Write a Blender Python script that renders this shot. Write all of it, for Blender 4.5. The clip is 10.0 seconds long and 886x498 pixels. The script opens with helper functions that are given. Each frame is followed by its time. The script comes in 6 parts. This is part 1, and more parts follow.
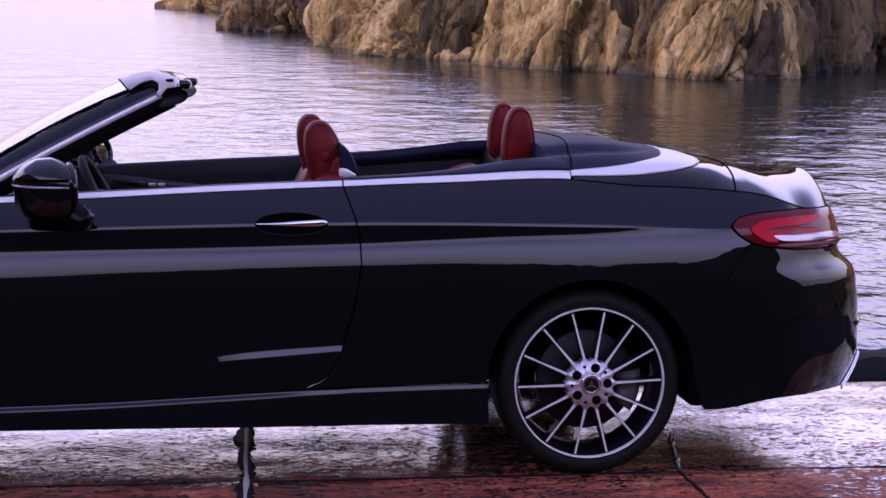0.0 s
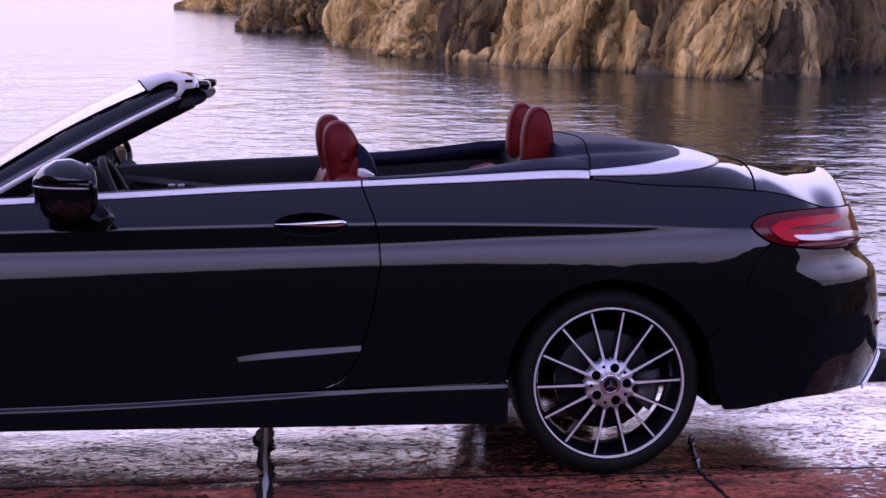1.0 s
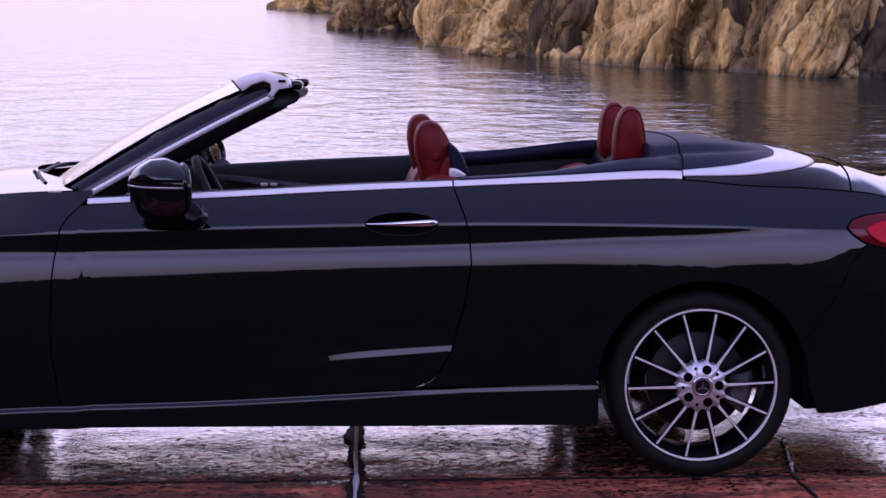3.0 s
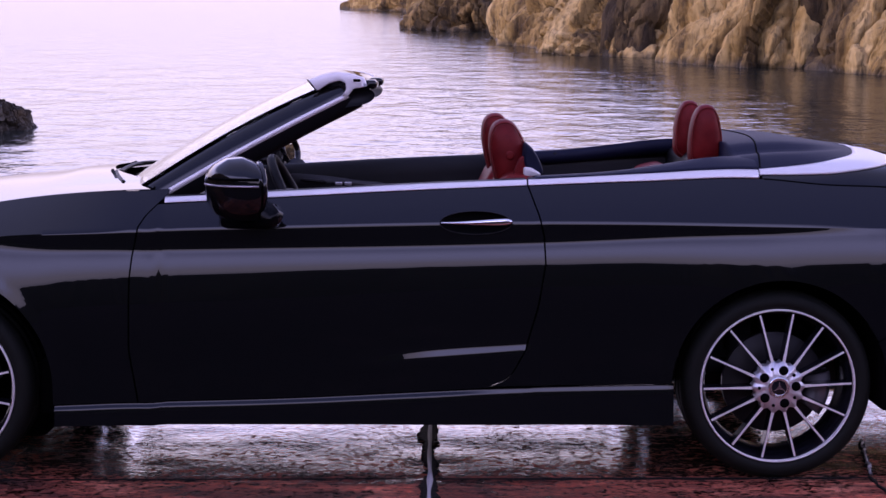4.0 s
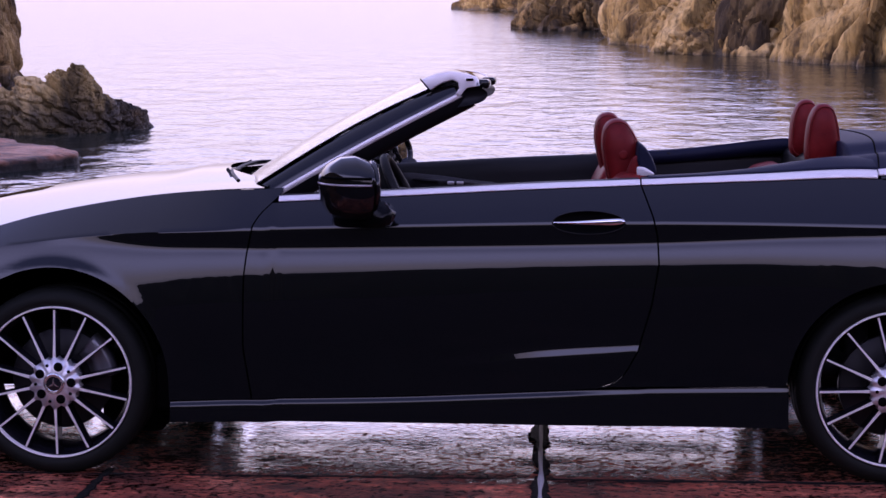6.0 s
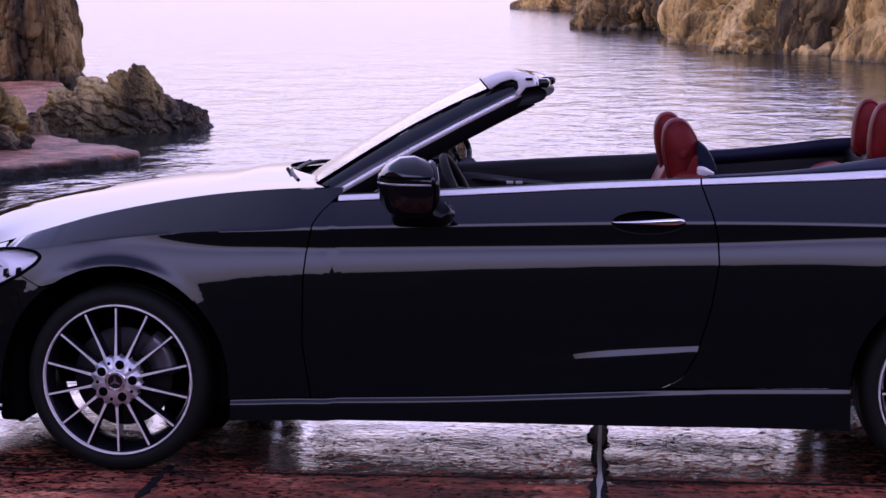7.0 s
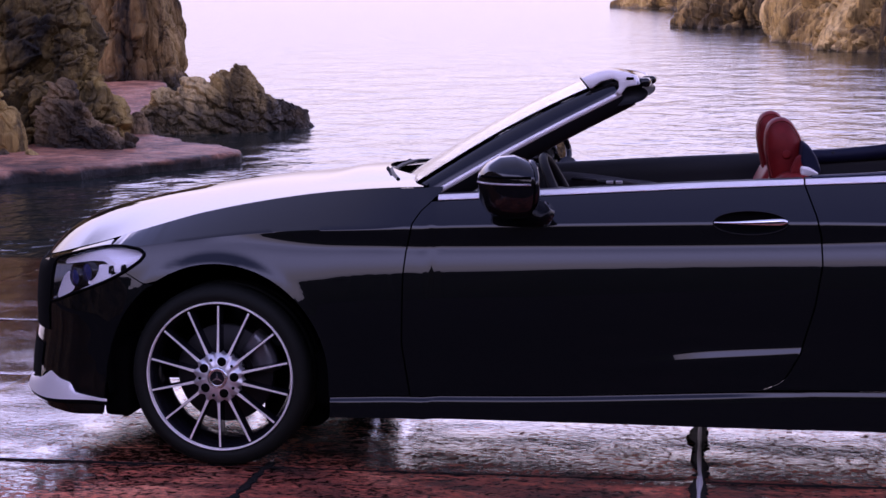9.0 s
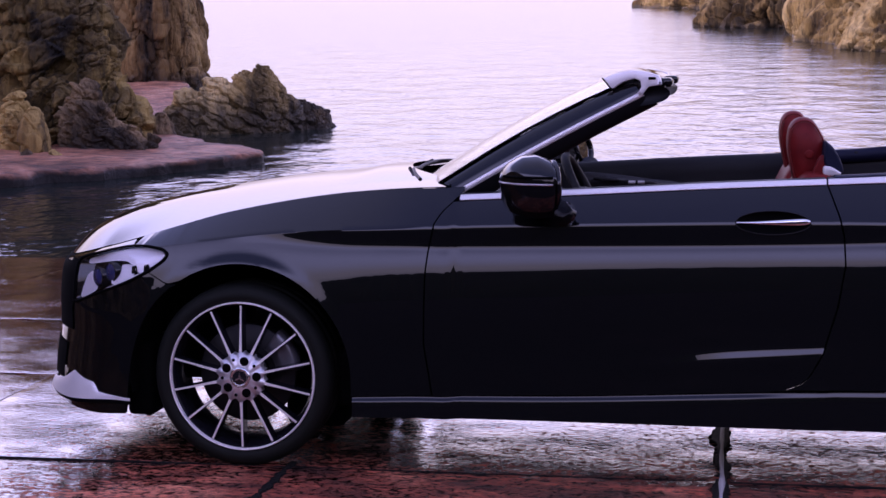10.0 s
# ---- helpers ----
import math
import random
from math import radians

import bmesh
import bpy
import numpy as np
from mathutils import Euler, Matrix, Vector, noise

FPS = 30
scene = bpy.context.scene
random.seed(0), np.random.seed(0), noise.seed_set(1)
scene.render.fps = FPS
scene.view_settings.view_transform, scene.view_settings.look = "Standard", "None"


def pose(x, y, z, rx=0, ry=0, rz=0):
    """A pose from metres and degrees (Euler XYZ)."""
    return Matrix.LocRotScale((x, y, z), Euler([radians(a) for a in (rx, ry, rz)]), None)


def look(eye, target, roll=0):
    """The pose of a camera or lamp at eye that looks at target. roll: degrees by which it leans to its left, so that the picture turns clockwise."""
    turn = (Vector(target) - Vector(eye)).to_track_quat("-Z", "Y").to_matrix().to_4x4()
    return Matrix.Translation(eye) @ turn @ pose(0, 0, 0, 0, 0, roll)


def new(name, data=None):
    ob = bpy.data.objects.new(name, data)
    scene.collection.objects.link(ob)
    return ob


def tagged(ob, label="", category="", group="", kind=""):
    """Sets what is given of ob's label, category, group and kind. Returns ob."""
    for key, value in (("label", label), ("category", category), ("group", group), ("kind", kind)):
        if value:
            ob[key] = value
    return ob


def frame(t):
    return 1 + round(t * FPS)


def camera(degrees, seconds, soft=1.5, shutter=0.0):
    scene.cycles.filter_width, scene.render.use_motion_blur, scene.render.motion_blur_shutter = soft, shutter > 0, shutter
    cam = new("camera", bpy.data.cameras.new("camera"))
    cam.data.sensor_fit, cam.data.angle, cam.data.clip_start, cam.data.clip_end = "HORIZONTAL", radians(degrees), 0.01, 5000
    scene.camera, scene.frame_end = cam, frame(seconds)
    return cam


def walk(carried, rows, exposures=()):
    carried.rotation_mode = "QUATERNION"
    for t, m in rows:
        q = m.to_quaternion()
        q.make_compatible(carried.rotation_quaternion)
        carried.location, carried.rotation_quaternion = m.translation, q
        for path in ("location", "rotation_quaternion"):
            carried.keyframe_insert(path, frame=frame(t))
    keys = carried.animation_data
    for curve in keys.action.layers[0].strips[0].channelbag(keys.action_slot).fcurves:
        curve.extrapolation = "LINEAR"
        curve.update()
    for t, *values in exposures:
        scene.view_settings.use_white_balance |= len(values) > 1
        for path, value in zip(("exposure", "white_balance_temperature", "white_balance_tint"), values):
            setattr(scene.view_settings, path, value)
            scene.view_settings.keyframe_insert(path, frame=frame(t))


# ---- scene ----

# The camera: a slow pan from the tail of the car to its nose.
cam = camera(31.12, 10.0)
SLIP = pose(0, 0, 0, -3.0, 0, 0)      # the slipway falls three degrees towards the sea
PATH = [
    (0, (0.2325, -6.1815, 1.4061), (1.4860, 3.6733, 0.2604), 0.49),
    (0.5, (0.2318, -6.1811, 1.4054), (1.4425, 3.6792, 0.2612), 0.38),
    (1, (0.2332, -6.1807, 1.4057), (1.3676, 3.6885, 0.2601), 0.32),
    (1.5, (0.2325, -6.1798, 1.4069), (1.2525, 3.7014, 0.2572), 0.30),
    (2, (0.2319, -6.1783, 1.4076), (1.1190, 3.7153, 0.2551), 0.25),
    (3.3, (0.2285, -6.1755, 1.4094), (0.6545, 3.7481, 0.2511), 0.18),
    (3.5, (0.2273, -6.1753, 1.4094), (0.5417, 3.7522, 0.2491), 0.15),
    (4, (0.2227, -6.1746, 1.4072), (0.3416, 3.7571, 0.2472), 0.03),
    (4.5, (0.2176, -6.1743, 1.4043), (0.1648, 3.7586, 0.2489), 0.04),
    (5, (0.2159, -6.1725, 1.4045), (-0.0195, 3.7575, 0.2476), 0.01),
    (5.5, (0.2165, -6.1709, 1.4062), (-0.1824, 3.7535, 0.2457), -0.07),
    (7, (0.2123, -6.1693, 1.4050), (-0.7230, 3.7189, 0.2437), -0.25),
    (7.5, (0.2120, -6.1716, 1.4066), (-0.8959, 3.6984, 0.2426), -0.33),
    (8, (0.2099, -6.1746, 1.4055), (-1.0613, 3.6762, 0.2457), -0.34),
    (8.5, (0.2074, -6.1756, 1.4041), (-1.2038, 3.6564, 0.2461), -0.36),
    (9, (0.2083, -6.1736, 1.4051), (-1.3388, 3.6376, 0.2441), -0.39),
    (9.5, (0.2093, -6.1735, 1.4067), (-1.4237, 3.6235, 0.2432), -0.47),
    (10, (0.2084, -6.1775, 1.4060), (-1.4737, 3.6114, 0.2457), -0.48),
]
walk(cam, [(t, SLIP @ look(eye, target, roll)) for t, eye, target, roll in PATH],
     [(0.0, 0.16, 6450.0, 44.0), (10.0, 0.16, 6450.0, 44.0)])

# ---- world and sun ----
SUN_EL, SUN_ROT = radians(11), radians(-95)
world = bpy.data.worlds.new("sky")
scene.world = world
world.use_nodes = True
wn, wl = world.node_tree.nodes, world.node_tree.links
wn.clear()
sky = wn.new("ShaderNodeTexSky")
sky.sky_type, sky.sun_disc, sky.sun_elevation, sky.sun_rotation = "NISHITA", False, SUN_EL, SUN_ROT
sky.dust_density, sky.air_density, sky.ozone_density = 1.0, 1.0, 3.0
bg = wn.new("ShaderNodeBackground")
bg.inputs["Strength"].default_value = 0.05
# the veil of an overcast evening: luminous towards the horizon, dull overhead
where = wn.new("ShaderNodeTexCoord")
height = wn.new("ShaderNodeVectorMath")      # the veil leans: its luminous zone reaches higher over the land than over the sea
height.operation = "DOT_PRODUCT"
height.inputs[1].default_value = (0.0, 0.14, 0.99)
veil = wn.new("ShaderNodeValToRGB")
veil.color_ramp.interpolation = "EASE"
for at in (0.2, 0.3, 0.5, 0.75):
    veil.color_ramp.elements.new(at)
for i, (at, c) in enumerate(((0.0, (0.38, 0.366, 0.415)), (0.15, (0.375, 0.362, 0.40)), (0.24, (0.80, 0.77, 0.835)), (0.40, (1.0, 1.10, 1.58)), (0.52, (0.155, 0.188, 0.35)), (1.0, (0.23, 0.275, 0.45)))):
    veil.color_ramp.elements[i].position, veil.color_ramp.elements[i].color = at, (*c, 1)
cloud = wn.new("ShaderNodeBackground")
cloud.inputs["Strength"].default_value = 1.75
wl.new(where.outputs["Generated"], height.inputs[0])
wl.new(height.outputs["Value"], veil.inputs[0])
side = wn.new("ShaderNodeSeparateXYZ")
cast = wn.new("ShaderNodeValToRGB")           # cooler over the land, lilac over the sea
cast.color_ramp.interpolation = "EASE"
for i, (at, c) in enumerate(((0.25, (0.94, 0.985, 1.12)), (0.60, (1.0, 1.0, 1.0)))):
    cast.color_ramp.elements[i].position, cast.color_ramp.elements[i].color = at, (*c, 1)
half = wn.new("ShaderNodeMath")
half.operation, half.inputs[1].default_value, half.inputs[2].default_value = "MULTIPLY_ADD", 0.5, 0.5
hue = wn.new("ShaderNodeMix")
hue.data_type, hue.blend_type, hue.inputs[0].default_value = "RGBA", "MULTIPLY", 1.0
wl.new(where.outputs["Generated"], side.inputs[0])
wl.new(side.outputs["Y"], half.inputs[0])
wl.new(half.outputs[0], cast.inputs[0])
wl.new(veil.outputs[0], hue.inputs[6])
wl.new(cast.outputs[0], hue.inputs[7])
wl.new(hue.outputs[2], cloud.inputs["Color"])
both = wn.new("ShaderNodeAddShader")
out = wn.new("ShaderNodeOutputWorld")
wl.new(sky.outputs[0], bg.inputs[0])
wl.new(bg.outputs[0], both.inputs[0])
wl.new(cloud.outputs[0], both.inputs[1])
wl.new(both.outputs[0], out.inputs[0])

sun = new("sun", bpy.data.lights.new("sun", "SUN"))
sun.data.energy, sun.data.angle, sun.data.color = 2.0, radians(20), (1.0, 0.86, 0.7)
sun_way = Vector((math.sin(SUN_ROT) * math.cos(SUN_EL), math.cos(SUN_ROT) * math.cos(SUN_EL), math.sin(SUN_EL)))
sun.matrix_world = look(sun_way * 50, (0, 0, 0))

# ---- small builders ----
def mesh_of(name, verts, faces, smooth=True):
    me = bpy.data.meshes.new(name)
    me.from_pydata([tuple(v) for v in verts], [], [tuple(f) for f in faces])
    me.validate()
    if smooth:
        me.polygons.foreach_set("use_smooth", [True] * len(me.polygons))
    me.update()
    return me


def part(name, shape, material, parent=None, label="", smooth=True):
    """One mesh object from a bmesh or from (verts, faces), under its thing."""
    if isinstance(shape, bmesh.types.BMesh):
        me = bpy.data.meshes.new(name)
        shape.to_mesh(me)
        shape.free()
        if smooth:
            me.polygons.foreach_set("use_smooth", [True] * len(me.polygons))
    elif isinstance(shape, bpy.types.Mesh):
        me = shape
    else:
        me = mesh_of(name, shape[0], shape[1], smooth)
    if material and not me.materials:
        me.materials.append(material)
    ob = new(name, me)
    if parent:
        ob.parent = parent
    if label:
        ob["label"] = label
    return ob


def grid_faces(rows, cols, wrap=False):
    last = cols if wrap else cols - 1
    return [(r * cols + c, r * cols + (c + 1) % cols, (r + 1) * cols + (c + 1) % cols, (r + 1) * cols + c)
            for r in range(rows - 1) for c in range(last)]


def ss(a, b, x):
    k = min(1.0, max(0.0, (x - a) / (b - a)))
    return k * k * (3 - 2 * k)


def curve_at(xs, ys):
    """A smooth line through a few knots."""
    xs, ys = np.array(xs, float), np.array(ys, float)
    m = np.gradient(ys, xs)

    def at(x):
        if x <= xs[0]:
            return float(ys[0] + m[0] * (x - xs[0]))
        if x >= xs[-1]:
            return float(ys[-1] + m[-1] * (x - xs[-1]))
        i = int(np.searchsorted(xs, x) - 1)
        h = xs[i + 1] - xs[i]
        k = (x - xs[i]) / h
        return float((2 * k**3 - 3 * k**2 + 1) * ys[i] + (k**3 - 2 * k**2 + k) * h * m[i]
                     + (3 * k**2 - 2 * k**3) * ys[i + 1] + (k**3 - k**2) * h * m[i + 1])
    return at


# ---- materials ----
class Mat:
    """A node material with a Principled shader and a few short cuts."""

    def __init__(self, name, color=(0.5, 0.5, 0.5), rough=0.5, metal=0.0, **extra):
        self.m = bpy.data.materials.new(name)
        self.m.use_nodes = True
        self.n, self.l = self.m.node_tree.nodes, self.m.node_tree.links
        self.p = self.n["Principled BSDF"]
        self.set("Base Color", (*color, 1))
        self.set("Roughness", rough)
        self.set("Metallic", metal)
        for key, value in extra.items():
            self.set(key.replace("_", " "), value)

    def set(self, key, value):
        self.p.inputs[key].default_value = value

    def coords(self, scale=(1, 1, 1), turn=(0, 0, 0), world=False):
        co = self.n.new("ShaderNodeNewGeometry" if world else "ShaderNodeTexCoord")
        mp = self.n.new("ShaderNodeMapping")
        mp.inputs["Scale"].default_value = scale
        mp.inputs["Rotation"].default_value = [radians(a) for a in turn]
        self.l.new(co.outputs["Position" if world else "Object"], mp.inputs[0])
        return mp.outputs[0]

    def noise(self, where, scale, detail=4.0, rough=0.55, warp=0.0):
        t = self.n.new("ShaderNodeTexNoise")
        t.inputs["Scale"].default_value, t.inputs["Detail"].default_value = scale, detail
        t.inputs["Roughness"].default_value, t.inputs["Distortion"].default_value = rough, warp
        self.l.new(where, t.inputs["Vector"])
        return t.outputs[0]

    def ramp(self, value, stops):
        r = self.n.new("ShaderNodeValToRGB")
        while len(r.color_ramp.elements) < len(stops):
            r.color_ramp.elements.new(0.5)
        for e, (at, c) in zip(r.color_ramp.elements, stops):
            e.position, e.color = at, (*c, 1) if not isinstance(c, float) else (c, c, c, 1)
        self.l.new(value, r.inputs[0])
        return r.outputs[0]

    def mix(self, factor, a, b, kind="MIX"):
        x = self.n.new("ShaderNodeMix")
        x.data_type, x.blend_type = "RGBA", kind
        for socket, value in ((x.inputs[0], factor), (x.inputs[6], a), (x.inputs[7], b)):
            if isinstance(value, bpy.types.NodeSocket):
                self.l.new(value, socket)
            else:
                socket.default_value = value if not isinstance(value, tuple) else (*value, 1)
        return x.outputs[2]

    def math(self, kind, a, b=0.0):
        x = self.n.new("ShaderNodeMath")
        x.operation = kind
        for socket, value in zip(x.inputs, (a, b)):
            if isinstance(value, bpy.types.NodeSocket):
                self.l.new(value, socket)
            else:
                socket.default_value = value
        return x.outputs[0]

    def to(self, key, socket):
        self.l.new(socket, self.p.inputs[key])
        return self

    def bump(self, height, strength=0.5, distance=0.01, after=None):
        b = self.n.new("ShaderNodeBump")
        b.inputs["Strength"].default_value, b.inputs["Distance"].default_value = strength, distance
        self.l.new(height, b.inputs["Height"])
        if after is not None:
            self.l.new(after, b.inputs["Normal"])
        self.l.new(b.outputs[0], self.p.inputs["Normal"])
        return b.outputs[0]


def rock_material(name, dark, mid, light, wet=0.25, lean=12):
    k = Mat(name, mid, 0.85)
    w = k.coords(world=True)
    streak = k.coords((1.0, 1.0, 0.2), (0, lean, 0), world=True)
    big = k.noise(streak, 0.9, 6, 0.6, 0.6)
    fine = k.noise(streak, 7.0, 6, 0.65, 0.3)
    grain = k.noise(w, 38.0, 3, 0.6)
    tone = k.ramp(big, [(0.36, dark), (0.48, mid), (0.62, light)])
    spots = k.ramp(fine, [(0.33, 0.28), (0.48, 1.0), (0.70, 1.3)])
    tone = k.mix(1.0, tone, spots, "MULTIPLY")
    lichen = k.ramp(k.noise(w, 2.3, 5, 0.7), [(0.56, 0.0), (0.68, 1.0)])
    tone = k.mix(k.math("MULTIPLY", lichen, 0.35), tone, (0.13, 0.085, 0.035))
    vein = k.n.new("ShaderNodeTexVoronoi")                  # dark joints through the rock
    vein.feature = "DISTANCE_TO_EDGE"
    vein.inputs["Scale"].default_value = 0.7
    bent = k.n.new("ShaderNodeVectorMath")
    bent.operation = "ADD"
    swirl = k.n.new("ShaderNodeTexNoise")
    swirl.inputs["Scale"].default_value, swirl.inputs["Detail"].default_value = 1.6, 5.0
    k.l.new(w, swirl.inputs["Vector"])
    k.l.new(streak, bent.inputs[0])
    k.l.new(swirl.outputs["Color"], bent.inputs[1])
    k.l.new(bent.outputs[0], vein.inputs["Vector"])
    joint = k.ramp(vein.outputs["Distance"], [(0.0, 1.0), (0.03, 0.0)])
    tone = k.mix(k.math("MULTIPLY", joint, 0.4), tone, (0.02, 0.012, 0.008))
    # the dark wet band that the tide leaves
    z = k.n.new("ShaderNodeSeparateXYZ")
    k.l.new(w, z.inputs[0])
    tide = k.math("ADD", z.outputs[2], k.math("MULTIPLY", k.noise(w, 3.0, 5), -0.5))
    band = k.ramp(k.math("ADD", tide, 0.6), [(max(0.06, wet - 0.2), 1.0), (wet, 0.0)])
    tone = k.mix(k.math("MULTIPLY", band, 0.8), tone, (0.026, 0.019, 0.012))
    k.to("Base Color", tone)
    k.to("Roughness", k.math("SUBTRACT", 0.9, k.math("MULTIPLY", band, 0.5)))
    first = k.bump(joint, 0.5, -0.04)
    first = k.bump(fine, 1.0, 0.12, first)
    k.bump(grain, 0.6, 0.015, first)
    return k.m


M = {}
M["cliff"] = rock_material("tan_granite", (0.11, 0.066, 0.021), (0.39, 0.250, 0.082), (0.60, 0.43, 0.19))
# a darker brown copy of the granite, with shade put into its colour
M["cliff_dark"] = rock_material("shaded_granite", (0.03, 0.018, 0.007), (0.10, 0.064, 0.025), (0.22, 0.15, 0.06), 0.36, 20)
M["rock_brown"] = rock_material("brown_rock", (0.06, 0.037, 0.014), (0.28, 0.175, 0.060), (0.50, 0.35, 0.14), 0.3, -10)
M["rock_dark"] = rock_material("dark_rock", (0.012, 0.008, 0.004), (0.10, 0.064, 0.030), (0.30, 0.20, 0.10), 0.34, 50)
M["rock_olive"] = rock_material("olive_brown_rock", (0.012, 0.009, 0.005), (0.22, 0.145, 0.042), (0.56, 0.39, 0.12), 0.36, 20)
M["rock_islet"] = rock_material("ochre_crested_rock", (0.035, 0.022, 0.008), (0.40, 0.27, 0.10), (0.66, 0.48, 0.22), 0.55, 25)
M["rock_stack"] = rock_material("orange_brown_rock", (0.02, 0.012, 0.005), (0.19, 0.108, 0.034), (0.40, 0.26, 0.10), 0.44, 5)
M["rock_yellow"] = rock_material("ochre_boulder", (0.10, 0.06, 0.02), (0.38, 0.245, 0.075), (0.56, 0.40, 0.15), 0.2, 0)

k = Mat("sea_water", (0.012, 0.018, 0.016), 0.105, 0.0, IOR=1.33)
w = k.coords((1.0, 1.0, 1.0), (0, 0, 8), world=True)
swell = k.noise(w, 0.7, 2, 0.45, 0.5)
chop = k.noise(w, 1.9, 3, 0.5, 0.6)
ripple = k.noise(w, 6.5, 2, 0.5, 0.4)
first = k.bump(swell, 1.0, 0.05)
first = k.bump(chop, 0.8, 0.042, first)
k.bump(ripple, 1.0, 0.010, first)
M["water"] = k.m

# Wet concrete, stained red-brown: a flat film of water lies in its hollows, the grit stands out of it.
k = Mat("wet_red_concrete", (0.1, 0.05, 0.04), 0.6, 0.0, Specular_IOR_Level=0.5)
w = k.coords(world=True)
stretch = k.coords((0.62, 1.0, 1.0), (0, 0, 4), world=True)
stain = k.noise(w, 1.7, 6, 0.62, 0.5)
pit = k.noise(stretch, 54.0, 6, 0.74, 0.3)
grit = k.noise(w, 95.0, 3, 0.7)
flow = k.noise(stretch, 4.5, 4, 0.6, 0.5)
ridge = k.noise(k.coords((0.22, 1.0, 1.0), (0, 0, -3), world=True), 11.0, 5, 0.65, 0.6)
tone = k.ramp(stain, [(0.32, (0.06, 0.016, 0.011)), (0.5, (0.42, 0.085, 0.042)), (0.66, (0.68, 0.22, 0.12))])
tone = k.mix(1.0, tone, k.ramp(ridge, [(0.36, 0.3), (0.5, 1.0), (0.66, 1.6)]), "MULTIPLY")
tone = k.mix(1.0, tone, k.ramp(pit, [(0.36, 0.10), (0.5, 0.8), (0.68, 1.5)]), "MULTIPLY")
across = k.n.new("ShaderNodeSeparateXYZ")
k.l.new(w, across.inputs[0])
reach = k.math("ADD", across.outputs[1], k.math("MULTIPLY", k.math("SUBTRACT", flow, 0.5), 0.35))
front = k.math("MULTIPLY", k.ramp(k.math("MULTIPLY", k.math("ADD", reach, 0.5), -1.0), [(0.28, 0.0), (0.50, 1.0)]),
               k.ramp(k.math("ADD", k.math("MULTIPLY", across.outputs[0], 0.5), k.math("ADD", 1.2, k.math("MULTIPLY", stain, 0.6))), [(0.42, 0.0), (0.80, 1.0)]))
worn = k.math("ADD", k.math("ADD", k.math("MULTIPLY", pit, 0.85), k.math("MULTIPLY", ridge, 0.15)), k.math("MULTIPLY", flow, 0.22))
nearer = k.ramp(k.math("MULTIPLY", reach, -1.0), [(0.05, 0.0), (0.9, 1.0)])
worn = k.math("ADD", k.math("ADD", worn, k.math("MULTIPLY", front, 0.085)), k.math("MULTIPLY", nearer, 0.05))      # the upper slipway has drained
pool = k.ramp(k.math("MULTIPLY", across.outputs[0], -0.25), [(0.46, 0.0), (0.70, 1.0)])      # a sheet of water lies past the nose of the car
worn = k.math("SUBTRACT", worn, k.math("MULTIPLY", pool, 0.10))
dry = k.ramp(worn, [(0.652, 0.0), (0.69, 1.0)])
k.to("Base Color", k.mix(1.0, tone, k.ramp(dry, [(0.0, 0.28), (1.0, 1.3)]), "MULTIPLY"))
wave = k.noise(k.coords((0.8, 1.0, 1.0), (0, 0, 5), world=True), 52.0, 3.0, 0.6, 0.2)
wave = k.math("ADD", k.math("MULTIPLY", wave, k.ramp(flow, [(0.38, 0.5), (0.6, 1.0)])), k.math("MULTIPLY", pit, 0.04))
sheen = k.bump(flow, 0.25, 0.004)
sheen = k.bump(wave, 1.0, 0.0016, sheen)
k.l.new(sheen, k.p.inputs["Coat Normal"])
k.set("Coat IOR", 1.7)
k.set("Coat Roughness", 0.03)
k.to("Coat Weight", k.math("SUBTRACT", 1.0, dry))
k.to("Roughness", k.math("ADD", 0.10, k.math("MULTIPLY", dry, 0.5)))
first = k.bump(k.math("MULTIPLY", pit, dry), 1.0, 0.018, sheen)
k.bump(k.math("MULTIPLY", grit, dry), 0.8, 0.005, first)
M["slab"] = k.m

k = Mat("black_weed", (0.008, 0.008, 0.007), 0.7, 0.0, Specular_IOR_Level=0.2)
k.bump(k.noise(k.coords(world=True), 60.0, 5, 0.7), 1.0, 0.012)
M["weed"] = k.m

k = Mat("joint_mortar", (0.5, 0.46, 0.45), 0.5)
k.bump(k.noise(k.coords(world=True), 40.0, 5, 0.7), 0.8, 0.01)
M["mortar"] = k.m

k = Mat("wet_silt", (0.05, 0.04, 0.036), 0.9, 0.0, Specular_IOR_Level=0.15)
w = k.coords(world=True)
n1 = k.noise(w, 3.0, 6, 0.65)
k.to("Base Color", k.ramp(n1, [(0.3, (0.010, 0.009, 0.008)), (0.55, (0.035, 0.024, 0.02)), (0.75, (0.07, 0.045, 0.04))]))
k.bump(k.noise(w, 18.0, 6, 0.7), 0.8, 0.03)
M["silt"] = k.m

k = Mat("red_ledge_concrete", (0.25, 0.12, 0.09), 0.5)
w = k.coords(world=True)
base = k.ramp(k.noise(w, 1.3, 7, 0.68, 0.5), [(0.36, (0.13, 0.045, 0.022)), (0.5, (0.48, 0.185, 0.10)), (0.64, (0.74, 0.40, 0.26))])
base = k.mix(1.0, base, k.ramp(k.noise(k.coords((1, 3, 1), (0, 0, 40), world=True), 5.0, 6, 0.7), [(0.38, 0.2), (0.50, 1.0)]), "MULTIPLY")
z = k.n.new("ShaderNodeSeparateXYZ")
k.l.new(w, z.inputs[0])
tide = k.math("ADD", z.outputs[2], k.math("MULTIPLY", k.noise(w, 4.0, 4), -0.10))
wet = k.ramp(k.math("ADD", tide, 0.5), [(0.26, 1.0), (0.33, 0.0)])      # weed-dark foot
